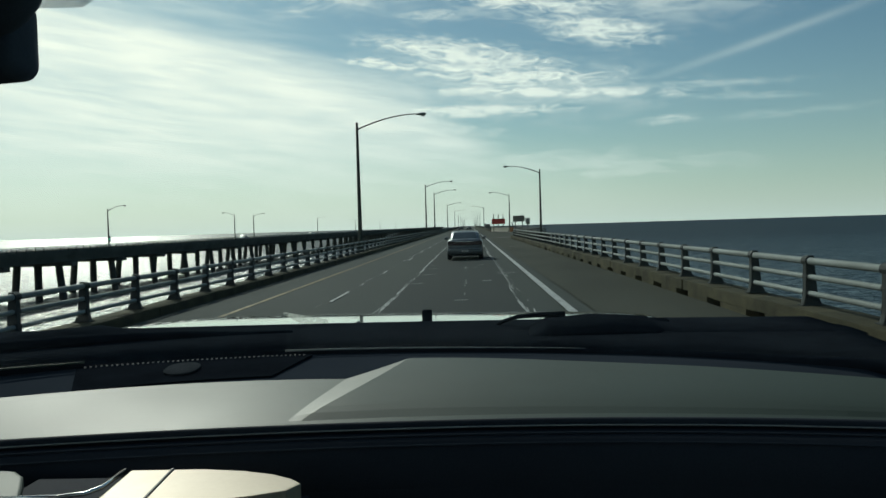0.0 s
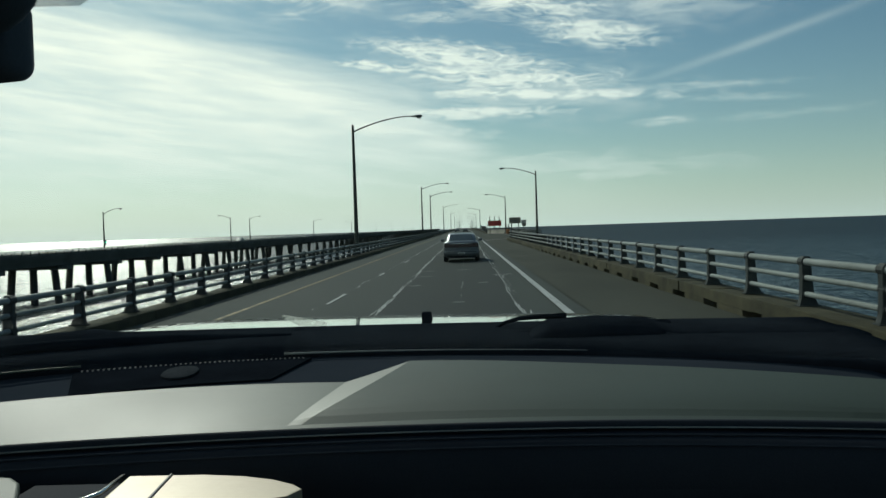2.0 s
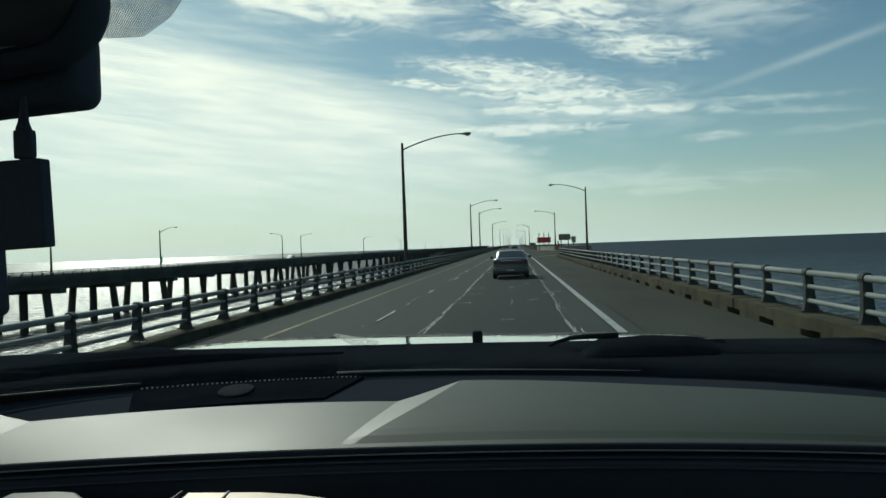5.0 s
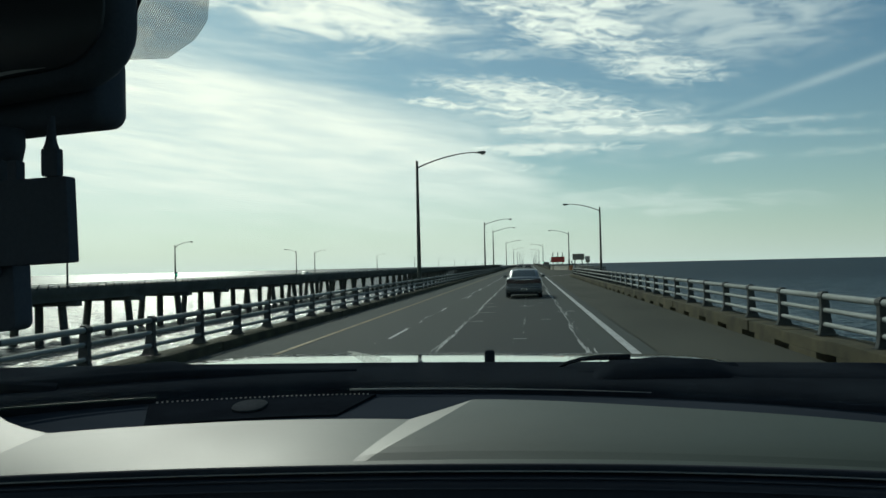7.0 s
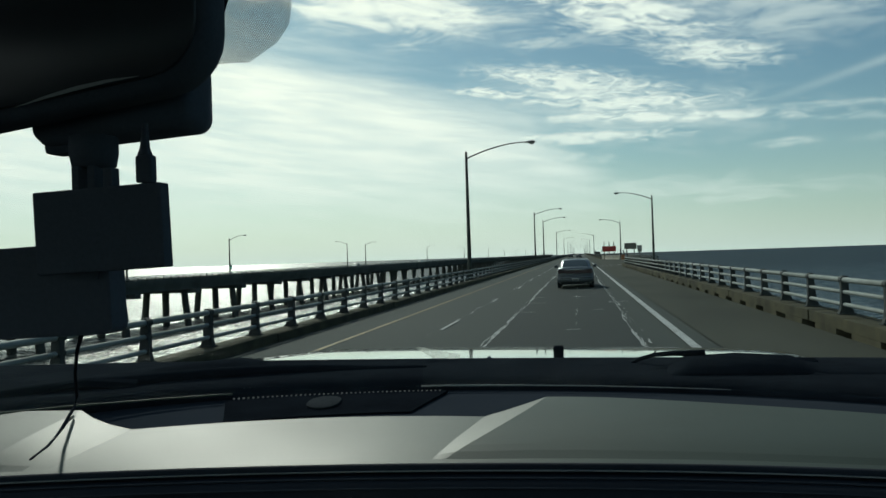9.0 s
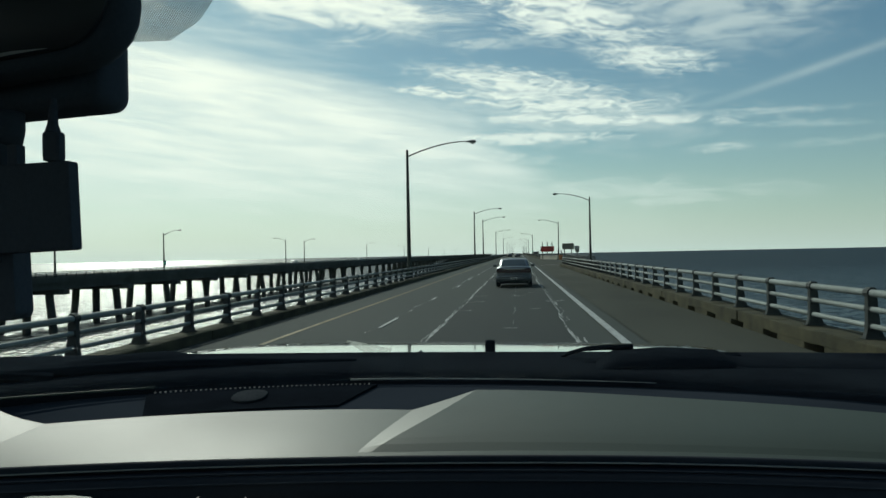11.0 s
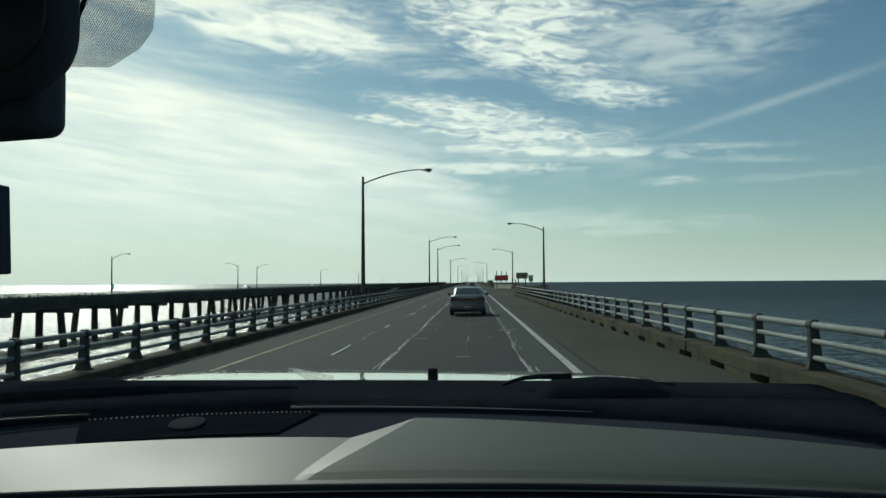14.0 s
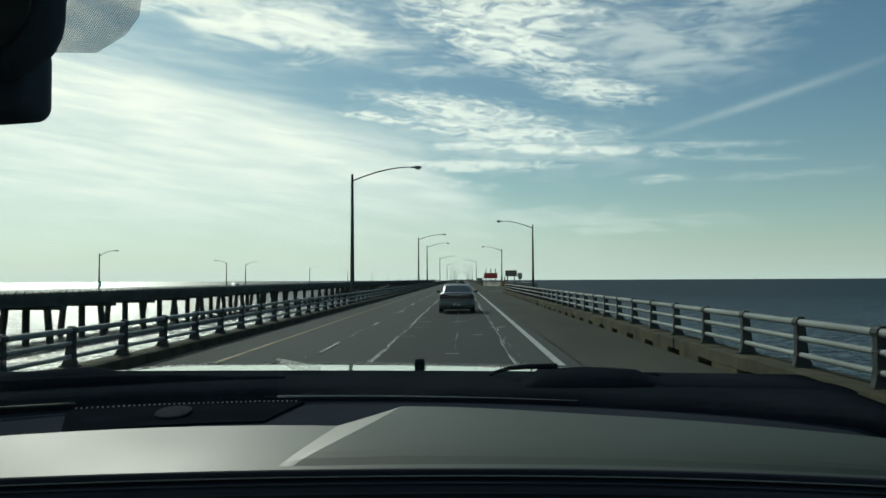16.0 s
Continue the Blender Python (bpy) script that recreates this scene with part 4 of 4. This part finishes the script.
def base_y(x):
    return 1.018 - (0.62 if x < -0.15 else 0.48) * (x + 0.15) ** 2


def span(lo, hi, n):
    return [lo + (hi - lo) * k / n for k in range(n + 1)]


def ease(x, lo, hi):
    t = min(1.0, max(0.0, (x - lo) / (hi - lo)))
    return t * t * (3 - 2 * t)


XL, XR = -1.16, 0.50
cabin = thing("vehicle", "large vehicle's cabin shell with a silver hood and windscreen", "car")


def skin(rows, thick, bm=None):
    """A curved sheet over a grid of seat-frame points, with a thickness downwards."""
    one = bmesh.new()
    top = [[one.verts.new(C(*p)) for p in r] for r in rows]
    low = [[one.verts.new(Vector(C(*p)) - Vector((0, 0, thick))) for p in r] for r in rows]
    n, m = len(rows), len(rows[0])
    for i in range(n - 1):
        for j in range(m - 1):
            one.faces.new((top[i][j], top[i][j + 1], top[i + 1][j + 1], top[i + 1][j]))
            one.faces.new((low[i][j], low[i + 1][j], low[i + 1][j + 1], low[i][j + 1]))
    for i in range(n - 1):
        for j in (0, m - 1):
            one.faces.new((top[i][j], top[i + 1][j], low[i + 1][j], low[i][j]))
    for j in range(m - 1):
        for i in (0, n - 1):
            one.faces.new((top[i][j], top[i][j + 1], low[i][j + 1], low[i][j]))
    bmesh.ops.recalc_face_normals(one, faces=one.faces)
    return joined(bm, one)


# hood: a gently crowned sheet that drops at its edges
def hood_z(x, y):
    u = (x - MID) / 0.78
    return -0.1485 - 0.12 * (y - 1.15) ** 2 - 0.016 * u * u - 0.05 * ease(abs(u), 0.80, 1.0) - 0.11 * max(0.0, -u - 0.2) ** 1.4


part("hood", skin([[(x, y, hood_z(x, y)) for x in span(MID - 0.80, MID + 0.80, 40)] for y in span(1.17, 2.30, 16)], 0.03), HOOD, cabin, "silver hood mirroring the sky", True)
part("grille_panel", skin([[(x, y, z) for x in span(MID - 0.80, MID + 0.80, 8)] for y, z in ((2.30, -0.36), (2.36, -0.46), (2.38, -0.9))], 0.03), HOOD, cabin)
for s in (-1, 1):
    part("wing", skin([[(MID + s * x, y, z) for x, z in ((0.80, hood_z(MID + s * 0.80, y) - 0.01), (0.86, -0.32 - 0.05 * (y - 1)), (0.88, -0.9))] for y in span(1.0, 2.33, 6)], 0.02), HOOD, cabin)
# cowl and wipers below the glass
part("cowl", skin([[(x, base_y(x) + d + (1.018 - base_y(x)) * w, -0.150 + e - 0.007 * ((x - MID) / 0.8) ** 2) for x in span(XL + 0.02, XR - 0.02, 40)] for d, w, e in ((0.0, 0.0, -0.006), (0.04, 0.1, 0.003), (0.09, 0.5, 0.008), (0.14, 0.95, 0.0105), (0.155, 1.0, 0.009), (0.2, 1.0, -0.05))], 0.02), RUBBER, cabin, "black plastic cowl", True)


def wiper(x0, x1, y_in, lift, arm_x):
    n = 18
    pts = [(x, base_y(x) + y_in + 0.012 * math.sin(math.pi * k / n), -0.146 + lift * math.sin(math.pi * min(1, k / n * 1.15)) ** 0.7 - 0.03 * ((x - MID) / 0.8) ** 2) for k, x in enumerate(span(x0, x1, n))]
    own = part("wiper", tube([C(*p) for p in pts], [0.003 + 0.009 * math.sin(math.pi * (k + 1) / (n + 2)) ** 0.5 for k in range(n + 1)], 8), RUBBER, cabin, "black wiper blade", True)
    a = pts[n // 3]
    part("wiper_arm", tube([C(*a), C((a[0] + arm_x) / 2, a[1] + 0.03, a[2] + 0.006), C(arm_x, a[1] + 0.055, -0.150)], [0.007, 0.010, 0.013], 8), RUBBER, own)


wiper(0.035, 0.42, 0.085, 0.006, 0.27)
wiper(-0.95, -0.24, 0.085, 0.006, -0.60)
b = loft([[C(x, 1.085 + 0.05 * math.cos(a) - 0.25 * (x - 0.15) ** 2, -0.152 + h * max(0.0, math.sin(a))) for a in (math.pi * k / 8 for k in range(9))] for x, h in ((0.070, 0.001), (0.085, 0.010), (0.105, 0.021), (0.17, 0.025), (0.235, 0.021), (0.25, 0.013), (0.27, 0.011), (0.33, 0.010), (0.42, 0.008), (0.49, 0.003))])
part("wiper_cover", b, RUBBER, cabin, "black rounded wiper cover", True)
b = loft([[C(x, 1.085 + 0.05 * math.cos(a) - 0.35 * (x + 0.35) ** 2, -0.158 + h * max(0.0, math.sin(a))) for a in (math.pi * k / 8 for k in range(9))] for x, h in ((-0.78, 0.006), (-0.67, 0.019), (-0.585, 0.028), (-0.50, 0.033), (-0.465, 0.026), (-0.44, 0.010), (-0.425, 0.002))])
part("wiper_cover", b, RUBBER, cabin, "", True)
part("wiper_arm", tube([C(0.036, 1.12, -0.1445), C(0.05, 1.115, -0.137), C(0.068, 1.11, -0.1315), C(0.09, 1.10, -0.1285), C(0.13, 1.09, -0.1275)], [0.002, 0.003, 0.0034, 0.004, 0.005], 8), RUBBER, cabin, "black wiper arm", True)
b = slab(S * -0.069, S * -0.054, S * 1.20, S * 1.215, EYE - S * 0.149, EYE - S * 0.1285, 0.005)
part("washer_nozzle", b, RUBBER, cabin, "black washer nozzle", True)
part("hood_seam", tube([C(-0.165, 1.19, -0.151), C(-0.165, 1.21, -0.146)], 0.004, 6), BLACK, cabin)
b = loft([[C(-0.265, 1.15, -0.123), C(-0.262, 1.15, -0.121)], [C(-0.24, 1.15, -0.138), C(-0.235, 1.15, -0.126)], [C(-0.20, 1.15, -0.139), C(-0.20, 1.15, -0.133)]], closed=False)
tagged(part("leaf", b, PAPER, None), "pale torn leaf caught at the foot of the windscreen", "leaf")

# windscreen, its printed band and the cabin's shell
HEAD_Y, HEAD_Z = 0.40, 0.335


def screen(x, t, lift=0.0):
    """A point of the windscreen: t runs from its foot to the header."""
    y0, y1 = base_y(x), HEAD_Y - 0.10 * (x - MID) ** 2
    return (x, y0 + (y1 - y0) * t - lift * 0.66, -0.154 + (HEAD_Z + 0.154) * t + 0.03 * math.sin(math.pi * t) - lift * 0.75)


glass = part("windscreen", skin([[screen(x, t) for x in span(XL + 0.03, XR - 0.03, 24)] for t in span(0.0, 1.0, 8)], 0.0045), WINDSCREEN, cabin, "clear windscreen", True)
glass.visible_shadow = False
n = 16
rows = []
for k in range(n + 1):
    t = 0.62 + 0.365 * k / n
    right = -0.400 * screen(-0.25, t)[1] - 0.035 * max(0.0, 1 - (t - 0.62) / 0.06) ** 2.2
    rows.append([screen(x, t, 0.006) for x in span(-0.56, right, 14)])
b = bmesh.new()
vs = [[b.verts.new(C(*p)) for p in r] for r in rows]
for i in range(n):
    for j in range(14):
        b.faces.new((vs[i][j], vs[i][j + 1], vs[i + 1][j + 1], vs[i + 1][j]))
part("printed_dots", b, DOTS, glass, "band of fine black dots printed on the glass")

roof_rows = [[(x, y, HEAD_Z + 0.02 + 0.06 * math.sin(math.pi * u) - 0.05 * ((x - MID) / 0.8) ** 2) for x in span(XL, XR, 10)] for y, u in ((0.41, 0.0), (0.2, 0.3), (-0.4, 0.6), (-1.2, 0.8), (-2.0, 1.0))]
part("headliner", skin(roof_rows, 0.03), CLOTH, cabin, "grey cloth headliner")
part("roof_skin", skin([[(x, y, z + 0.045) for x, y, z in r] for r in roof_rows], 0.03), HOOD, cabin, "silver roof", True)
for s in (-1, 1):
    e = XR if s > 0 else XL
    part("pillar", tube([C(e + s * 0.04, base_y(e) - 0.02, -0.2), C(e - s * 0.01, 0.66, 0.12), C(e - s * 0.02, 0.36, HEAD_Z + 0.02)], 0.05, 10), BLACK, cabin, smooth=True)
    part("pillar", tube([C(e, -0.25, -0.35), C(e - s * 0.04, -0.3, HEAD_Z + 0.02)], 0.06, 10), CLOTH, cabin, smooth=True)
    part("door_panel", slab(S * e - 0.03, S * e + 0.03, -2.3, S * 0.95, 0.55, EYE - S * 0.22, 0.02), LEATHER, cabin, "black door panel")
for s in (-1, 1):
    e = S * (XR if s > 0 else XL) + s * 0.034
    part("door_skin", slab(e - 0.003 if s > 0 else e - 0.05, e + 0.05 if s > 0 else e + 0.003, -2.38, S * 1.0, 0.62, EYE - S * 0.215, 0.02), HOOD, cabin, "silver door")
    part("sill", slab(e - 0.06, e + 0.04, -2.3, S * 1.1, 0.42, 0.6, 0.03), BLACK, cabin)
part("tailgate_skin", slab(S * XL, S * XR, -2.47, -2.41, 0.6, EYE - S * 0.16, 0.02), HOOD, cabin, "silver tailgate")
part("rear_panel", slab(S * XL, S * XR, -2.4, -2.33, 0.55, EYE - S * 0.16, 0.02), CLOTH, cabin)
part("tailgate_header", slab(S * XL, S * XR, -2.47, -2.33, EYE + S * 0.30, EYE + S * 0.36, 0.02), CLOTH, cabin)
for x0, x1 in ((XL, XL + 0.10), (XR - 0.10, XR)):
    part("pillar", slab(S * x0, S * x1, -2.47, -2.33, EYE - S * 0.16, EYE + S * 0.30, 0.02), CLOTH, cabin)
pane = part("rear_window", slab(S * (XL + 0.10), S * (XR - 0.10), -2.42, -2.414, EYE - S * 0.16, EYE + S * 0.30), WINDSCREEN, cabin, "clear rear window")
pane.visible_shadow = False
part("floor_pan", slab(S * XL, S * XR, -2.4, S * 1.0, 0.5, 0.56), LEATHER, cabin)
part("firewall", slab(S * XL, S * XR, S * 0.99, S * 1.03, 0.5, EYE - S * 0.21), BLACK, cabin)
for s in (-1, 1):
    for y in (1.62, -1.5):
        x = S * MID + s * 0.84
        rings = [[(x + dx, y + r_ * math.cos(a), 0.39 + r_ * math.sin(a)) for a in (2 * math.pi * k / 20 for k in range(20))] for dx, r_ in ((-0.12, 0.25), (-0.13, 0.34), (-0.1, 0.388), (0.1, 0.388), (0.13, 0.34), (0.12, 0.25))]
        part("tyre", loft(rings), RUBBER, cabin, smooth=True)

# ---- dashboard ----
dash = thing("dashboard", "grey vinyl dashboard with a dark centre recess and stitched edge", "dashboard")


def crease(t, side=1):
    """Half widths of the recess's mouth at its foot and its brow; t: 0 at the pad's front, 1 at its back."""
    if side < 0:
        return 0.203 - 0.012 * t, 0.272 - 0.004 * t
    return 0.157 + 0.036 * t, 0.160 + 0.101 * t ** 0.8


def pad_front(x):
    return 0.75 - (0.2 if x < 0.03 else 0.32) * (x - 0.03) ** 2


def pad_back(x):
    """Where the grey pad ends towards the glass: farther on the raised sides, nearer at the centre recess."""
    low = 0.903 - 0.75 * (x + 0.2) ** 2
    high = 0.942 - 0.85 * (x + 0.03) ** 2 if x > MID else 0.850 - 0.55 * (x + 0.58) ** 2
    a, c = crease(1.0, 1 if x > MID else -1)
    return low + (high - low) * min(1.0, max(0.0, (abs(x - MID) - a) / (c - a)))


def pad_row(t):
    a, c = crease(t)
    e, f = crease(t, -1)
    xs = span(XL, MID - f, 14) + span(MID - f, MID - e, 3)[1:] + span(MID - e, MID + a, 12)[1:] + span(MID + a, MID + c, 3)[1:] + span(MID + c, XR, 16)[1:]
    row = []
    for x in xs:
        rise = min(1.0, max(0.0, (x - MID - a) / (c - a))) if x > MID else 1.1 * min(1.0, max(0.0, (MID - x - e) / (f - e)))
        rise *= 1.0 - 0.36 * ease(x, -0.08, 0.18)
        row.append((x, pad_front(x) + (pad_back(x) - pad_front(x)) * t, -0.181 + 0.009 * t + 0.015 * rise * max(0.0, (t - 0.1) / 0.9) ** 0.5 - 0.004 * (1 - t) ** 4))
    return row


bm = skin([pad_row(t) for t in span(0, 1, 14)], 0.012)
bm.edges.ensure_lookup_table()
for e in bm.edges:
    if e.is_manifold and e.calc_face_angle() > radians(3.2):
        e.smooth = False
part("pad", bm, DASH, dash, "grey grained vinyl pad", True)


def rec_z(x, y):
    """The recess climbs evenly from behind the pad to the foot of the glass."""
    return -0.178 + 0.020 * (y - 0.84) / (base_y(x) - 0.84) if base_y(x) > 0.86 else -0.178


part("recess", skin([[(x, min(0.84, base_y(x) - 0.03) + (base_y(x) + 0.02 - min(0.84, base_y(x) - 0.03)) * t, rec_z(x, 0.84 + (base_y(x) - 0.84) * t) - 0.002) for x in span(XL, XR, 40)] for t in span(0, 1, 8)], 0.010), DASH_DARK, dash, "dark grained plastic recess", True)
part("screen_trim", tube([C(x, base_y(x) - 0.004, -0.1555) for x in span(MID + 0.10, 0.14, 24)], [0.0016 - 0.0012 * k / 24 for k in range(25)], 6), ALUMINIUM, dash, "thin bright edge strip", True)
part("screen_trim", tube([C(x, base_y(x) - 0.004, -0.1555) for x in span(XL, MID - 0.13, 24)], 0.0016, 6), DASH, dash, "", True)
# grille with a sensor eye at the centre
part("defroster_grille", skin([[(x, base_y(x) - 0.012 - 0.085 * t, rec_z(x, base_y(x) - 0.012 - 0.085 * t) - 0.0005) for x in span(MID - 0.135 + 0.03 * t, MID + 0.135 - 0.03 * t, 12)] for t in span(0, 1, 3)], 0.004), GRILLE, dash, "black fine grille")
for k in range(46):
    x = MID - 0.125 + 0.25 * k / 45
    part("grille_tooth", slab(S * (x - 0.0009), S * (x + 0.0009), S * (base_y(x) - 0.015), S * (base_y(x) - 0.013), EYE - S * 0.1612, EYE - S * 0.1590), THREAD, dash)
b = prism([(px, py) for px, py in rounded(-0.020, 0.020, -0.024, 0.024, 0.0195)], "z", 0.0, 0.0025, 0.001)
sensor = part("light_sensor", b, CLEAR, dash, "smoky oval light sensor", True, m=Matrix.Translation(C(-0.338, 0.945, rec_z(-0.338, 0.945) - 0.0008)) @ Matrix.Scale(S, 4) @ pose(0, 0, 0, 7, 0, 0))
# front edge, seam and knee panel
part("edge_roll", tube([C(x, pad_front(x) - 0.001, -0.1885) for x in span(XL, XR, 40)], 0.0055, 10), LEATHER, dash, "black leather edge", True)
part("bright_piping", tube([C(x, pad_front(x) - 0.0072, -0.1893) for x in span(XL, XR, 40)], 0.0009, 6), ALUMINIUM, dash, "thin bright piping", True)
prof = ((-0.006, -0.1915), (-0.022, -0.1965), (-0.033, -0.21), (-0.037, -0.232), (-0.03, -0.26), (-0.012, -0.30), (0.0, -0.42), (0.03, -0.62))
part("knee_panel", skin([[(x, pad_front(x) + d, z) for x in span(XL, XR, 40)] for d, z in prof], 0.01), LEATHER, dash, "black leather front", True)
for row in (0, 1):
    pts = [C(x, pad_front(x) - 0.0165 - 0.010 * row, -0.1938 - 0.0062 * row) for x in span(XL, XR, 40)]
    part("seam", tube(pts, 0.0011, 6), DASH_DARK, dash, "sewn seam")
# champagne trim of the centre stack
def shelf(outline, z0, z1, soft):
    b = prism(outline, "z", z0, z1, soft)
    for v in b.verts:
        v.co = Vector(C(*v.co))
    return b


trim = part("stack_trim", shelf([(-0.276, 0.56), (-0.277, 0.60), (-0.281, 0.664), (-0.22, 0.6635), (-0.185, 0.657), (-0.158, 0.646), (-0.140, 0.633), (-0.130, 0.621), (-0.138, 0.605), (-0.165, 0.593), (-0.20, 0.584), (-0.24, 0.56)], -0.235, -0.2, 0.0012), TRIM, dash, "champagne metal trim")
part("trim_gap", tube([C(-0.238, 0.56, -0.1998), C(-0.246, 0.6635, -0.1998)], 0.0016, 6), SIGN_EDGE, trim)
part("trim_edge", tube([C(-0.36, 0.597, -0.2), C(-0.31, 0.599, -0.2), C(-0.292, 0.606, -0.2), C(-0.286, 0.62, -0.2), C(-0.286, 0.664, -0.2)], 0.0022, 6), CHROME, trim, "bright edge", True)
part("trim_well", shelf([(-0.36, 0.59), (-0.36, 0.664), (-0.281, 0.664), (-0.277, 0.59)], -0.235, -0.206, 0.001), LEATHER, trim)
part("vent_bezel", shelf([(-0.44, 0.56), (-0.44, 0.668), (-0.40, 0.672), (-0.382, 0.668), (-0.366, 0.652), (-0.352, 0.625), (-0.34, 0.60), (-0.336, 0.56)], -0.235, -0.2, 0.003), DASH, dash, "grey vent bezel", True)
part("stack_body", shelf([(-0.44, 0.565), (-0.44, 0.70), (-0.14, 0.70), (-0.14, 0.60)], -0.55, -0.2355, 0.002), LEATHER, dash, "black centre stack")


# ---- mirror and devices at the top of the glass ----
mirror = thing("rear_view_mirror", "black rear-view mirror with a sensor housing behind it", "mirror")


def body(x0, x1, z0, z1, y0, y1, r, bulge=0.0, tilt=0.0, name="housing", mat=BLACK, parent=mirror, label=""):
    b = loft([[(x, y, z + tilt * (x - x1)) for x, z in rounded(x0 + inset, x1 - inset, z0 + inset, z1 - inset, max(0.004, r - inset * 0.6))] for y, inset in ((y0, bulge), (y0 + (y1 - y0) * 0.2, bulge * 0.25), (y0 + (y1 - y0) * 0.6, 0.0), (y1, bulge * 0.8))])
    for v in b.verts:
        v.co = Vector(C(*v.co))
    return part(name, b, mat, parent, label, True)


body(-0.50, -0.260, 0.128, 0.26, 0.495, 0.53, 0.038, 0.006, 0.13)
body(-0.49, -0.268, 0.137, 0.25, 0.491, 0.4945, 0.032, 0.001, 0.13, "mirror_glass", MIRROR_GLASS, mirror, "mirror glass coloured as dark as the cabin it reflects")
body(-0.42, -0.294, 0.1045, 0.165, 0.53, 0.575, 0.012, 0.004, 0.06, "sensor_housing")
# Thin metal sliver: a bright reflection in the mirror glass, given a shape.
b = loft([[C(x * 0.916, 0.489, z * 0.916 + h) for h in (w, 0)] for x, z, w in ((-0.435, 0.1285, 0.0003), (-0.41, 0.1335, 0.0022), (-0.385, 0.138, 0.003), (-0.36, 0.142, 0.0022), (-0.335, 0.145, 0.0003))], closed=False)
part("bezel_glint", b, ALUMINIUM, mirror, "pale sliver standing in for a reflection in the mirror")
part("mirror_stem", tube([C(-0.38, 0.53, 0.20), C(-0.38, 0.50, 0.29)], 0.018, 10), BLACK, mirror)
part("tilt_lever", slab(*(S * v for v in (-0.415, -0.37, 0.54, 0.56)), EYE + S * 0.093, EYE + S * 0.112, 0.006), BLACK, mirror)

cam_thing = thing("dash_camera", "black dash camera hanging on a short bracket under the mirror", "dash camera")
b = slab(-0.0475, 0.0475, 0, 0.012, -0.0285, 0.0285, 0.002)
part("casing", b, BLACK, cam_thing, m=Matrix.Translation(C(-0.3465, 0.499, 0.034)) @ Matrix.Scale(S, 4) @ pose(0, 0, 0, 0, -2, 0))
b = tube([C(-0.361, 0.52, 0.10), C(-0.361, 0.52, 0.088), C(-0.361, 0.52, 0.079), C(-0.361, 0.52, 0.0775)], [0.019, 0.019, 0.017, 0.010], 14)
part("mount_ball", b, BLACK, cam_thing, smooth=True)
for x in (-0.368, -0.356):
    part("bracket_leg", slab(S * x - 0.003, S * x + 0.003, S * 0.508, S * 0.522, EYE + S * 0.060, EYE + S * 0.080), BLACK, cam_thing)
part("screw", slab(S * -0.342 - 0.004, S * -0.342 + 0.004, S * 0.505, S * 0.515, EYE + S * 0.060, EYE + S * 0.0765, 0.002), BLACK, cam_thing)
plug = part("usb_plug", slab(S * -0.3185, S * -0.3065, S * 0.50, S * 0.508, EYE + S * 0.064, EYE + S * 0.083, 0.003), BLACK, cam_thing)
part("plug_neck", tube([C(-0.3135, 0.505, 0.083), C(-0.3135, 0.505, 0.088), C(-0.314, 0.507, 0.105)], [0.006, 0.004, 0.0022], 8), BLACK, plug)

second = thing("toll_device", "black rounded box fixed below the dash camera", "device")
b = prism(rounded(-0.0445, 0.0445, -0.0315, 0.0315, 0.006), "y", 0, 0.02, 0.002)
part("casing", b, BLACK, second, m=Matrix.Translation(C(-0.398, 0.52, -0.0075)) @ Matrix.Scale(S * 1.04, 4) @ pose(0, 0, 0, 0, -2, 0))
part("clip", slab(S * -0.39, S * -0.36, S * 0.5185, S * 0.5200, EYE, EYE + S * 0.02), BLACK, second)

cable = thing("power_cable", "thin black power cable trailing over the dashboard", "cable")
pts = [(-0.380, 0.53, -0.036), (-0.500, 0.70, -0.070), (-0.590, 0.828, -0.110), (-0.600, 0.845, -0.138), (-0.600, 0.840, -0.150), (-0.593, 0.818, -0.157), (-0.583, 0.793, -0.1635), (-0.574, 0.768, -0.169), (-0.567, 0.746, -0.1725), (-0.563, 0.715, -0.178), (-0.562, 0.69, -0.195), (-0.565, 0.68, -0.23)]
part("cord", tube([C(*p) for p in pts], 0.0021, 8), RUBBER, cable, smooth=True)
part("cord", tube([C(-0.292, 0.56, 0.165), C(-0.283, 0.562, 0.19), C(-0.268, 0.56, 0.225), C(-0.262, 0.52, 0.27)], 0.0021, 8), RUBBER, cable, smooth=True)
